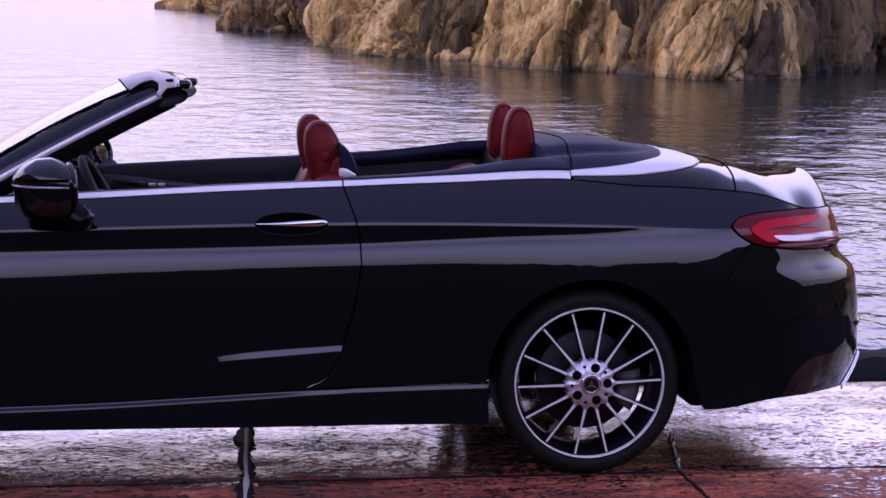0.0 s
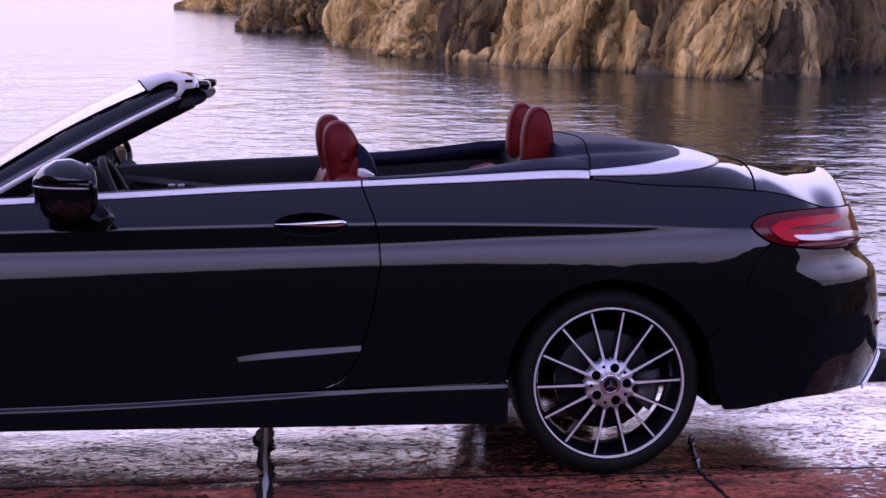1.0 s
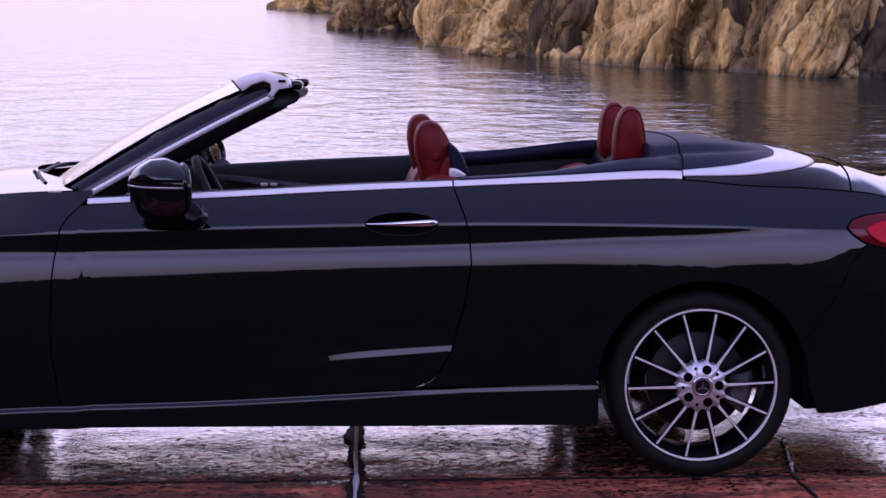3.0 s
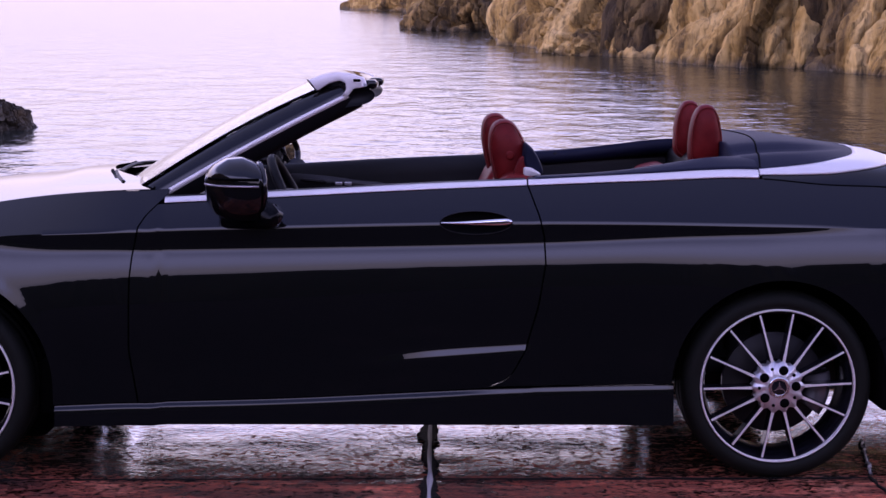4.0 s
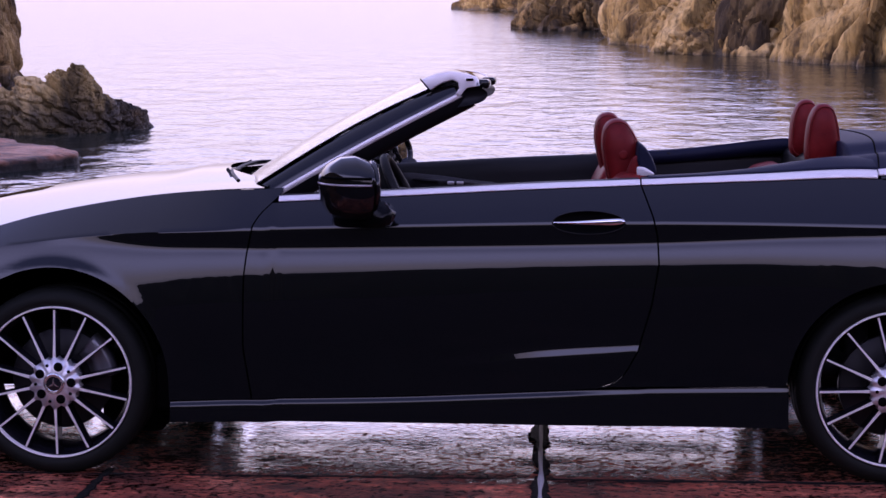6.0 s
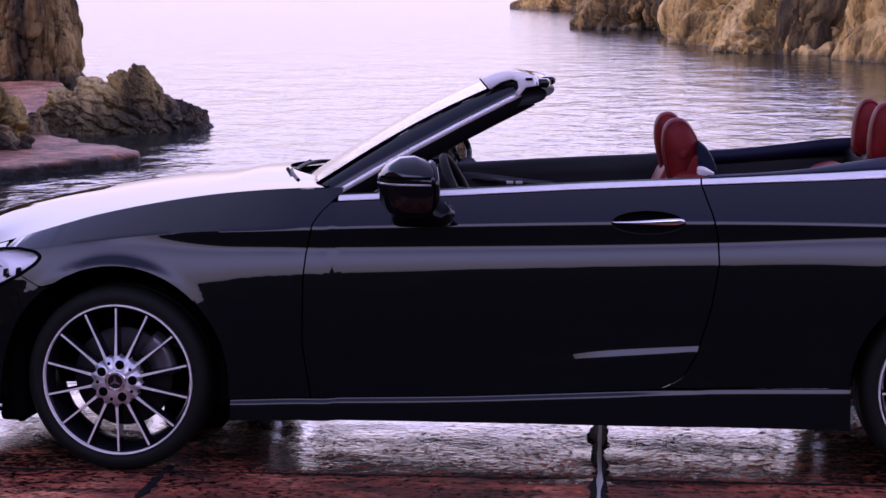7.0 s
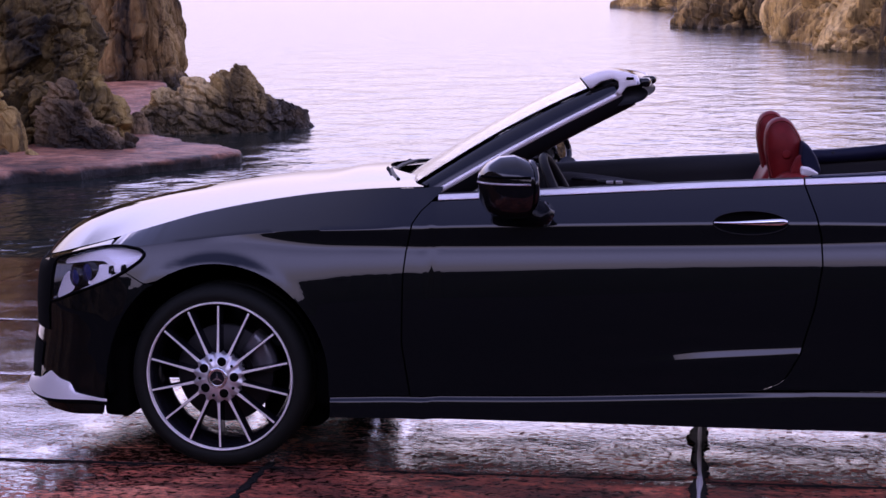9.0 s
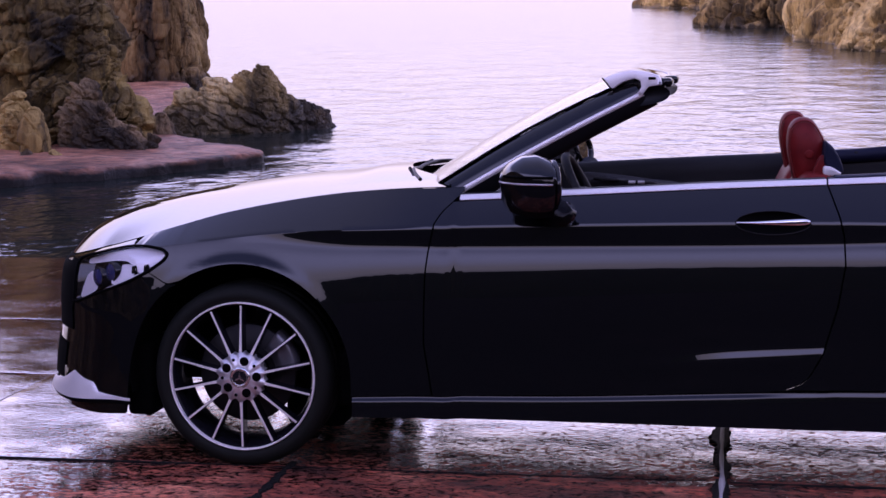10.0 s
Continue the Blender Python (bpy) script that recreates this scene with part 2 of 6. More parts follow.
k.to("Base Color", k.mix(wet, base, (0.012, 0.009, 0.008)))
first = k.bump(k.noise(w, 9.0, 7, 0.72), 1.0, 0.06)
M["ledge"] = k.m

k = Mat("hill_scrub", (0.02, 0.026, 0.014), 0.9)
k.to("Base Color", k.ramp(k.noise(k.coords(world=True), 1.2, 6, 0.7), [(0.3, (0.010, 0.011, 0.006)), (0.6, (0.040, 0.040, 0.018)), (0.8, (0.075, 0.062, 0.034))]))
M["scrub"] = k.m

# ---- ground, slipway and sea ----
SEA = -0.26
FALL = math.tan(radians(3.0))


def edge_of_slabs(x):
    return 5.17 - 4.53 * ss(1.70, 1.85, x)


def ground_z(x, y):
    plane = -y * FALL - 0.05
    over = y - edge_of_slabs(x)
    if over > 0:
        plane -= min(3.0, 0.03 + 0.11 * over)
    plane = max(plane, -3.5)
    if y < -9:                                   # the bank behind the camera
        plane += ss(9, 40, -y) * 4.0
    return plane + 0.012 * noise.noise((x * 1.3, y * 1.3, 0))


def spread(inner, step, outer, growth):
    v = [0.0]
    while v[-1] < outer:
        v.append(v[-1] + (step if v[-1] < inner else (v[-1] - inner) * growth + step))
    return v


xs = sorted({-v for v in spread(7, 0.16, 2800, 0.35)} | set(spread(7, 0.16, 2800, 0.35)))
ys = sorted({-v for v in spread(4, 0.2, 90, 0.35)} | set(spread(8, 0.12, 2900, 0.35)))
verts = [(x, y, ground_z(x, y)) for y in ys for x in xs]
ground = part("ground", (verts, grid_faces(len(ys), len(xs))), M["silt"])
tagged(ground, "dark wet silt and stone shore running under the sea", "ground", kind="structure")

wx = sorted({-v for v in spread(10, 1.0, 2800, 0.4)} | set(spread(10, 1.0, 2800, 0.4)))
wy = [v - 2.0 for v in spread(40, 1.0, 2800, 0.4)]
water = part("water", ([(x, y, SEA) for y in wy for x in wx], grid_faces(len(wy), len(wx))), M["water"])
tagged(water, "calm rippled sea water reflecting a pale lilac sky", "water", kind="structure")


# ---- rocks ----
def facet(p, freq, off):
    """Broken rock: every cell of the pattern is a plane of its own tilt, with a cleft where two meet."""
    q = p * freq + off
    dist, pts = noise.voronoi(q)
    turn = noise.noise_vector(pts[0] * 3.7 + off)
    plane = noise.noise(pts[0] * 5.1) * 0.5 + max(-0.45, min(0.45, (q - pts[0]).dot(turn)))
    cleft = max(0.0, 1 - (dist[1] - dist[0]) / 0.16) ** 1.3
    return plane, cleft


def rock_mesh(name, size, seed, rib=1.0, lump=0.25, cracks=0.2, lean=(0.0, 0.0), box=2.6, detail=190, slant=0.35, fold=0.0, layer=0.11, fine=1.0):
    """A weathered rock: a superellipsoid broken up into blocks, ribs and clefts; its foot stands at z = 0."""
    sx, sy, sz = size
    nu, nv = detail, int(detail * 0.55)
    off = Vector((seed * 13.7, seed * 7.1, seed * 3.3))
    m = min(sx, sy, sz)
    vs = []
    for j in range(nv + 1):
        el = -0.2 * math.pi + (0.7 * math.pi) * j / nv
        for i in range(nu):
            az = 2 * math.pi * i / nu
            d = Vector((math.cos(az) * math.cos(el), math.sin(az) * math.cos(el), math.sin(el)))
            r = (abs(d.x) ** box + abs(d.y) ** box + abs(d.z) ** box) ** (-1 / box)
            q = Vector((d.x * r * sx, d.y * r * sy, d.z * r * sz))
            q.x += lean[0] * q.z
            q.y += lean[1] * q.z
            a = q / m
            bent = a + 0.18 * noise.noise_vector(a * 1.3 + off)
            ribbed = Vector((bent.x - bent.z * slant, bent.y, bent.z * 0.26)) * rib
            p1, c1 = facet(ribbed, 1.5, off)
            p2, c2 = facet(ribbed, 3.6, off * 1.7)
            p3, c3 = facet(bent, 8.0 * rib, off * 2.3)
            k = lump * (0.9 * noise.noise(a * 0.9 + off) + 1.15 * p1 + fine * (0.42 * p2 + 0.11 * p3))
            k -= cracks * (0.55 * c1 + fine * (0.22 * c2 + 0.04 * c3))
            k += 0.05 * lump * noise.noise(a * 16.0 + off)
            k -= 0.10 * lump * max(0.0, 1 - abs(noise.noise(ribbed * 4.2 + off * 1.3)) / 0.10)      # upright cracks
            k += 0.16 * lump * (0.5 - abs(noise.noise(bent * 6.5 + off)))
            if fold:                                        # folded strata: rounded beds with sharp grooves
                w3 = noise.noise_vector(a * 0.9 + off * 3.1)
                lift = a.z * m + 0.55 * slant * a.x * m + 0.9 * m * w3.x + 0.35 * m * w3.y
                bed = abs(math.sin(math.pi * lift / layer + 2.0 * noise.noise(a * 1.6 + off)))
                k += fold * (bed ** 0.7 - 0.6)
            vs.append(q + d * k * m)
    me = mesh_of(name, vs, grid_faces(nv + 1, nu, True))
    me.set_sharp_from_angle(angle=radians(34))
    return me


def rock(name, label, material, at, size, seed, turn=0, tilt=0, category="rock", group="", **shape):
    ob = part(name, rock_mesh(name, size, seed, **shape), material)
    ob.matrix_world = pose(*at, 0, tilt, turn)
    return tagged(ob, label, category, group)


def buttress(label, material, p0, p1, depth, height, seed, name="sea_cliff", **shape):
    """A rock face whose foot runs from p0 to p1, falling back from the water."""
    a, b = Vector((*p0, 0)), Vector((*p1, 0))
    along = (b - a).normalized()
    away = Vector((-along.y, along.x, 0))
    c = (a + b) / 2 + away * depth * 0.9
    return rock(name, label, material, (c.x, c.y, SEA - 0.8), ((b - a).length / 2 * 1.06, depth, height), seed, math.degrees(math.atan2(along.y, along.x)), 0, "cliff",
                "sea cliffs across the bay", lean=(0.0, 0.16), box=3.0, **shape)


buttress("weathered tan granite cliff with upright clefts in the sea", M["cliff"], (1.75, 47.3), (4.45, 34.5), 2.6, 3.0, 1, lump=0.30, cracks=0.26, rib=1.0, detail=420, fine=0.9)
buttress("pale buttress of tan granite standing in the sea", M["cliff"], (5.6, 32.9), (8.5, 28.9), 2.4, 4.0, 2, lump=0.24, cracks=0.24, rib=0.85, detail=420, fine=0.9)
buttress("broad tan granite cliff split by slanting cracks", M["cliff"], (8.75, 28.1), (10.85, 26.5), 2.2, 4.0, 3, lump=0.25, cracks=0.24, rib=0.85, detail=420, fine=0.9)
# this rock's dark colour stands in for the shade inside the cleft
buttress("recess between two granite buttresses, its shade put into the colour", M["cliff_dark"], (4.5, 35.6), (6.1, 34.4), 1.6, 3.2, 31, lump=0.24, cracks=0.2, rib=1.0, detail=160, fine=0.6)
buttress("narrow tan slab leaning against a dark cliff", M["cliff"], (11.75, 27.2), (12.6, 27.7), 0.8, 3.6, 32, lump=0.3, cracks=0.2, rib=0.8, detail=160, fine=0.6)
buttress("brown granite cliff with the shade of its overhangs in the colour", M["cliff_dark"], (11.0, 26.9), (13.6, 29.2), 2.0, 5.5, 4, lump=0.28, cracks=0.24, rib=1.0, detail=300, fine=0.7)
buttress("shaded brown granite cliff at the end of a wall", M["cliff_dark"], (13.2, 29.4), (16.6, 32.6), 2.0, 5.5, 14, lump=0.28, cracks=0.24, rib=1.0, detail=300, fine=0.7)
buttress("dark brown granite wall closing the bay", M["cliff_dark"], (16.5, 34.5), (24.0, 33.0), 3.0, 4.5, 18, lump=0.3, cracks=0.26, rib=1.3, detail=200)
# the next two walls are unseen, added to give the far mirror rock to reflect
buttress("unseen brown granite wall added for the far mirror's reflection", M["cliff"], (22.3, 36.0), (29.0, 15.0), 3.5, 7.0, 19, lump=0.3, cracks=0.26, rib=1.3, detail=180)
buttress("unseen dark granite wall added for the far mirror's reflection", M["cliff_dark"], (28.0, 18.0), (27.0, -6.0), 3.5, 3.2, 21, lump=0.3, cracks=0.26, rib=1.3, detail=140)
# unseen wall, added and made tall to keep bright sky off the car's nose
buttress("unseen dark rock wall added to darken the reflections on the nose", M["rock_dark"], (-15.0, -16.0), (-13.2, 9.0), 3.0, 12.0, 20, "unseen_rock_wall", lump=0.3, cracks=0.26, rib=1.3, detail=140)
buttress("low brown rock headland at the mouth of the bay", M["rock_brown"], (-1.7, 58.6), (4.5, 53.0), 3.2, 2.9, 5, "headland", lump=0.34, cracks=0.3, rib=1.6, detail=240)
buttress("far tip of a low brown headland in the sea", M["rock_brown"], (-5.9, 98.0), (5.0, 78.0), 5.0, 3.4, 6, "headland", lump=0.3, cracks=0.3, rib=1.8, detail=200)

def crag_mesh(name, lumps, seed, block=0.36, rough=1.0, bed=0.0, dip=0.25, grain=1.0):
    """Weathered shore rock: a few merged lumps (x, y, top, half-width, half-depth, boxiness) broken into blocks, beds and grit.
    Every lump stands from below the water up to its top."""
    off = Vector((seed * 5.3, seed * 2.9, seed * 7.7))
    vs, fs = [], []
    foot = SEA - 0.35
    for x0, y0, top, hw, hd, power in lumps:
        height = top - foot
        nu = int(max(90, min(300, 6.28 * max(hw, hd) / 0.017)))
        nv = int(max(50, min(190, 1.6 * height / 0.017)))
        base = len(vs)
        for j in range(nv + 1):
            el = math.pi / 2 * j / nv
            for i in range(nu):
                az = 2 * math.pi * i / nu
                d = Vector((math.cos(az) * math.cos(el), math.sin(az) * math.cos(el), math.sin(el)))
                r = (abs(d.x) ** power + abs(d.y) ** power + abs(d.z) ** power) ** (-1 / power)
                p = Vector((x0 + d.x * r * hw, y0 + d.y * r * hd, foot + d.z * r * height))
                n = Vector((d.x / hw, d.y / hd, d.z / height)).normalized()
                q = p + 0.10 * noise.noise_vector(p * 2.1 + off) + 0.035 * noise.noise_vector(p * 7.0 + off)
                q.z += dip * q.x
                k = 0.0
                for size, amount, crack in ((block, 0.36, 0.12), (block * 0.42, 0.26, 0.14), (block * 0.17, 0.18, 0.14)):
                    dist, pts = noise.voronoi(Vector((q.x, q.y, q.z * (1.0 + bed))) / size + off)
                    turn = noise.noise_vector(pts[0] * 3.7 + off)
                    lean = max(-0.5, min(0.5, (Vector((q.x, q.y, q.z * (1.0 + bed))) / size + off - pts[0]).dot(turn)))
                    k += size * (amount * (noise.noise(pts[0] * 5.1) + 1.2 * lean) - crack * max(0.0, 1 - (dist[1] - dist[0]) / 0.16) ** 1.3)
                k += grain * (0.022 * (0.5 - abs(noise.noise(q * 9.0 + off))) + 0.010 * noise.noise(q * 27.0 + off))
                vs.append(p + n * k * rough)
        fs += [tuple(base + k for k in f) for f in grid_faces(nv + 1, nu, True)]
    me = mesh_of(name, vs, fs)
    me.set_sharp_from_angle(angle=radians(42))
    return me


def crag(name, label, material, lumps, seed, category="rock", **shape):
    return tagged(part(name, crag_mesh(name, lumps, seed, **shape), material), label, category)


crag("sea_rock", "jagged rock islet with ochre crests, black and wet along its foot", M["rock_islet"],
     [(-5.86, 14.85, 0.63, 0.36, 0.45, 2.1), (-6.08, 14.80, 0.55, 0.46, 0.46, 2.2), (-6.42, 14.72, 0.46, 0.50, 0.45, 2.3), (-6.74, 14.55, 0.34, 0.42, 0.40, 2.2), (-7.00, 14.4, 0.12, 0.28, 0.30, 2.0), (-5.62, 14.9, 0.22, 0.34, 0.36, 2.2)], 7, bed=0.9, block=0.30, dip=0.5, rough=0.85)
crag("sea_rock", "low flat-topped dark rock beside an islet", M["rock_dark"],
     [(-5.42, 15.15, 0.11, 0.24, 0.32, 3.2), (-5.20, 15.2, 0.02, 0.20, 0.26, 3.0)], 8, bed=0.6, block=0.22)
crag("rock_pillar", "tall dark olive-brown rock stack on a red ledge", M["rock_olive"],
     [(-8.05, 12.75, 2.6, 0.75, 0.75, 3.0), (-7.42, 12.55, 1.75, 0.40, 0.5, 2.8), (-7.10, 12.25, 1.12, 0.26, 0.36, 2.8), (-6.84, 12.05, 0.66, 0.26, 0.32, 2.6), (-7.62, 12.0, 0.72, 0.42, 0.42, 2.4)], 9, bed=0.5, block=0.44, dip=-0.3, rough=1.1)
crag("folded_rock", "heap of folded dark rock at the foot of a stack", M["rock_dark"],
     [(-7.10, 11.62, 0.60, 0.34, 0.34, 2.3), (-6.88, 11.42, 0.40, 0.36, 0.32, 2.3), (-6.52, 11.32, 0.16, 0.34, 0.30, 2.2), (-6.22, 11.28, 0.00, 0.24, 0.24, 2.2)], 10, bed=1.6, block=0.26, dip=0.5)
crag("rock_pillar", "tall orange-brown rock stack standing by the sea", M["rock_stack"],
     [(-11.05, 24.4, 2.6, 0.95, 1.2, 3.4), (-10.28, 24.3, 1.9, 0.34, 0.8, 3.0), (-10.02, 24.2, 0.95, 0.26, 0.6, 2.8)], 11, bed=-0.45, block=0.8, dip=0.15, rough=0.9)
crag("rock_pillar", "brown weathered rock wall above a red ledge", M["rock_brown"], [(-10.6, 15.5, 2.3, 1.6, 1.4, 2.8)], 16, block=0.6)
crag("boulder", "rounded ochre boulder on a red ledge", M["rock_yellow"], [(-7.40, 10.85, 0.37, 0.22, 0.2, 2.3)], 12, bed=-0.4, block=0.34, rough=0.45)
crag("boulder", "cracked ochre boulder leaning on a rock stack", M["rock_yellow"], [(-7.80, 11.25, 0.52, 0.24, 0.22, 2.6), (-7.72, 11.1, 0.34, 0.2, 0.2, 2.4)], 17, bed=1.2, block=0.2, rough=0.8)
crag("boulder", "small dark boulder at the back of the ledge", M["rock_dark"], [(-6.66, 13.0, 0.12, 0.18, 0.17, 2.4)], 13, block=0.2, rough=0.7)
crag("boulder", "low dark stone at the edge of a ledge", M["rock_dark"], [(-7.32, 10.45, -0.04, 0.13, 0.1, 2.2)], 18, block=0.14, rough=0.7)
crag("boulder", "low ochre stone at the edge of a ledge", M["rock_yellow"], [(-7.00, 10.45, -0.07, 0.11, 0.1, 2.2)], 19, block=0.14, rough=0.7)


def ledge_mesh():
    """A flat concrete ledge with a broken front edge, its tip pointing out to sea."""
    plan = [(-16, 4.0), (-9.0, 6.7), (-6.83, 8.85), (-5.88, 9.6), (-5.0, 10.5), (-4.72, 11.0), (-5.05, 11.5), (-6.1, 12.5), (-7.3, 14.3), (-8.3, 18.5), (-9.4, 22.5), (-11.5, 27), (-20, 27), (-20, 4.0)]
    edge = rounded_outline(plan, 30)
    cx, cy = -8.5, 11.5
    vs = []
    rings = ((0.0, 0.0), (0.4, 0.0), (0.7, 0.0), (0.85, 0.0), (0.95, -0.004), (0.985, -0.012), (0.997, -0.035), (1.0, -0.08), (0.996, -0.2), (0.985, -0.6))
    for f, z in rings:
        for x, y in edge:
            px, py = cx + (x - cx) * f, cy + (y - cy) * f
            wob = 0.10 * noise.noise((px * 1.7, py * 1.7, 3)) + 0.07 * noise.noise((px * 5, py * 5, z * 14)) + 0.03 * noise.noise((px * 15, py * 15, z * 25)) if f > 0.9 else 0.0
            n = Vector((x - cx, y - cy)).normalized()
            vs.append((px + n.x * wob, py + n.y * wob, z + 0.022 * noise.noise((px * 1.5, py * 1.5, 0)) + 0.014 * noise.noise((px * 6, py * 6, 1))))
    return vs, grid_faces(len(rings), len(edge), True)


def rounded_outline(poly, per):
    pts, n = [], len(poly)
    for i in range(n):
        p0, p1, p2 = (Vector(poly[(i + d) % n]) for d in (-1, 0, 1))
        a, b = p1.lerp(p0, 0.45), p1.lerp(p2, 0.45)
        for k in range(per + 1):
            t = k / per
            pts.append(tuple(a * (1 - t) ** 2 + p1 * 2 * t * (1 - t) + b * t * t))
    return pts


ledge = part("rock_ledge", ledge_mesh(), M["ledge"])
ledge.matrix_world = pose(0, 0, SEA + 0.14)
tagged(ledge, "flat red-brown concrete ledge at the edge of the sea", "ledge")


# The wooded bank behind the camera, which shows in the paint and the chrome.
def bank_mesh():
    vs, cols = [], 240
    for f in (0.0, 0.35, 0.7, 0.9, 1.0):
        for i in range(cols):
            x = -140 + 280 * i / (cols - 1)
            top = 20.0 + 11.0 * ss(22, 44, x) - 21.0 * ss(53, 60, x) + 3.0 * noise.noise((x * 0.05, 1, 0)) + 1.6 * noise.noise((x * 0.25, 2, 0)) + 1.0 * noise.noise((x * 0.9, 3, 0))
            y = -34 - 26 * f + 0.006 * x * x + 1.5 * noise.noise((x * 0.3, f * 5, 7))
            vs.append((x, y, -1 + (top + 1) * math.sin(f * math.pi / 2)))
    return vs, grid_faces(5, cols)


bank = part("hillside", bank_mesh(), M["scrub"])
tagged(bank, "dark wooded hillside facing the bay", "hillside", kind="structure")

# ---- car materials ----
k = Mat("black_paint", (0.006, 0.007, 0.013), 0.34, 0.0, Coat_Weight=1.0, Coat_Roughness=0.012, Coat_IOR=1.48, Specular_IOR_Level=0.0)
flake = k.noise(k.coords(), 900.0, 1)
k.to("Base Color", k.ramp(flake, [(0.35, (0.0026, 0.0028, 0.0030)), (0.7, (0.0050, 0.0054, 0.0060))]))
M["paint"] = k.m
M["gap"] = Mat("seam_black", (0.002, 0.002, 0.002), 0.9, 0.0, Specular_IOR_Level=0.06).m
k = Mat("satin_plastic", (0.004, 0.004, 0.005), 0.5, 0.0, Specular_IOR_Level=0.25)
k.bump(k.noise(k.coords(), 400.0, 2), 0.15, 0.001)
M["plastic"] = k.m
M["gloss_black"] = Mat("gloss_black_trim", (0.004, 0.004, 0.005), 0.08).m
k = Mat("chrome", (0.86, 0.86, 0.88), 0.08, 1.0)
k.to("Roughness", k.ramp(k.noise(k.coords(), 9.0, 3), [(0.3, 0.05), (0.7, 0.14)]))
M["chrome"] = k.m
k = Mat("brushed_aluminium", (0.72, 0.69, 0.70), 0.36, 0.7)
M["alu"] = k.m
k = Mat("machined_wheel_face", (0.92, 0.86, 0.81), 0.42, 0.3)
k.bump(k.noise(k.coords((1, 1, 1)), 160.0, 2), 0.08, 0.001)
M["wheel_face"] = k.m
k = Mat("satin_aluminium", (0.94, 0.88, 0.85), 0.45, 0.45)
k.bump(k.noise(k.coords((1, 8, 8)), 120.0, 2), 0.05, 0.001)
M["satin"] = k.m
M["reflector"] = Mat("lamp_reflector", (0.97, 0.89, 0.86), 0.4, 0.3).m
M["wheel_dark"] = Mat("dark_wheel_lacquer", (0.012, 0.012, 0.016), 0.22, 0.3).m
k = Mat("tyre_rubber", (0.0070, 0.0078, 0.0058), 0.68, 0.0, Specular_IOR_Level=0.18)
k.bump(k.noise(k.coords(), 180.0, 3), 0.2, 0.001)
M["tyre"] = k.m
k = Mat("brake_iron", (0.018, 0.017, 0.018), 0.5, 0.6)
M["disc"] = k.m
M["caliper"] = Mat("cast_caliper", (0.17, 0.165, 0.18), 0.35, 0.6).m
k = Mat("red_leather", (0.18, 0.012, 0.012), 0.5, 0.0, Specular_IOR_Level=0.18)
w = k.coords()
k.to("Base Color", k.ramp(k.noise(w, 14.0, 5), [(0.3, (0.13, 0.006, 0.006)), (0.7, (0.21, 0.013, 0.011))]))
cell = k.n.new("ShaderNodeTexVoronoi")
cell.inputs["Scale"].default_value = 420.0
k.l.new(w, cell.inputs["Vector"])
k.bump(cell.outputs["Distance"], 0.25, 0.001)
M["leather"] = k.m
k = Mat("black_leather", (0.005, 0.005, 0.006), 0.55, 0.0, Specular_IOR_Level=0.25)
k.bump(k.noise(k.coords(), 260.0, 3), 0.2, 0.001)
M["black_leather"] = k.m
k = Mat("navy_soft_cover", (0.006, 0.008, 0.024), 0.62, 0.0, Specular_IOR_Level=0.2)
k.bump(k.noise(k.coords(), 300.0, 3), 0.25, 0.001)
M["cover"] = k.m
M["panel_grey"] = Mat("grey_trim_panel", (0.030, 0.029, 0.033), 0.4).m
M["stitch"] = Mat("red_piping", (0.20, 0.025, 0.022), 0.8, 0.0, Specular_IOR_Level=0.1).m
k = Mat("window_glass", (0.76, 0.78, 0.79), 0.0, 0.0, IOR=1.10, Transmission_Weight=1.0)
M["glass"] = k.m
k = Mat("lamp_glass")                                      # a thin clear cover: it lets the view through and glints a little
clear, glint, thin = (k.n.new("ShaderNode" + kind) for kind in ("BsdfTransparent", "BsdfGlossy", "MixShader"))
clear.inputs[0].default_value, glint.inputs["Roughness"].default_value, thin.inputs[0].default_value = (0.95, 0.95, 0.97, 1), 0.01, 0.07
k.l.new(clear.outputs[0], thin.inputs[1])
k.l.new(glint.outputs[0], thin.inputs[2])
k.l.new(thin.outputs[0], k.n["Material Output"].inputs[0])
M["lamp_glass"] = k.m
k = Mat("bright_red_lens", (0.60, 0.005, 0.018), 0.3, 0.0, Specular_IOR_Level=0.15)
M["red_glow"] = k.m
k = Mat("dark_red_lens", (0.14, 0.003, 0.007), 0.1, 0.0, Specular_IOR_Level=0.3)
M["red_dark"] = k.m
M["clear_lens"] = Mat("clear_lamp_lens", (0.55, 0.48, 0.51), 0.12, 0.2, Coat_Weight=1.0, Coat_Roughness=0.02).m
M["blue_lens"] = Mat("projector_lens", (0.02, 0.03, 0.12), 0.05, 0.0, Coat_Weight=1.0).m
M["mirror"] = Mat("mirror_glass", (0.45, 0.45, 0.46), 0.0, 1.0).m

# ---- the body's shape: x runs from nose (minus) to tail, z up, half-width outwards ----
FRONT, REAR = -1.42, 1.42
HUB = 0.321
ARCH_F, ARCH_R = 0.400, 0.366
belt = curve_at([-0.90, -0.69, -0.26, 0.12, 0.58, 0.96, 1.36, 1.60, 1.80, 1.95, 2.06, 2.13, 2.20, 2.27, 2.45], [0.930, 0.936, 0.957, 0.977, 0.996, 1.010, 1.020, 0.998, 0.990, 0.979, 0.968, 0.954, 0.932, 0.911, 0.902])
fender = curve_at([-2.3, -2.1, -1.95, -1.73, -1.43, -1.10, -0.95, -0.80, -0.69], [0.665, 0.721, 0.764, 0.828, 0.900, 0.953, 0.968, 0.979, 0.984])
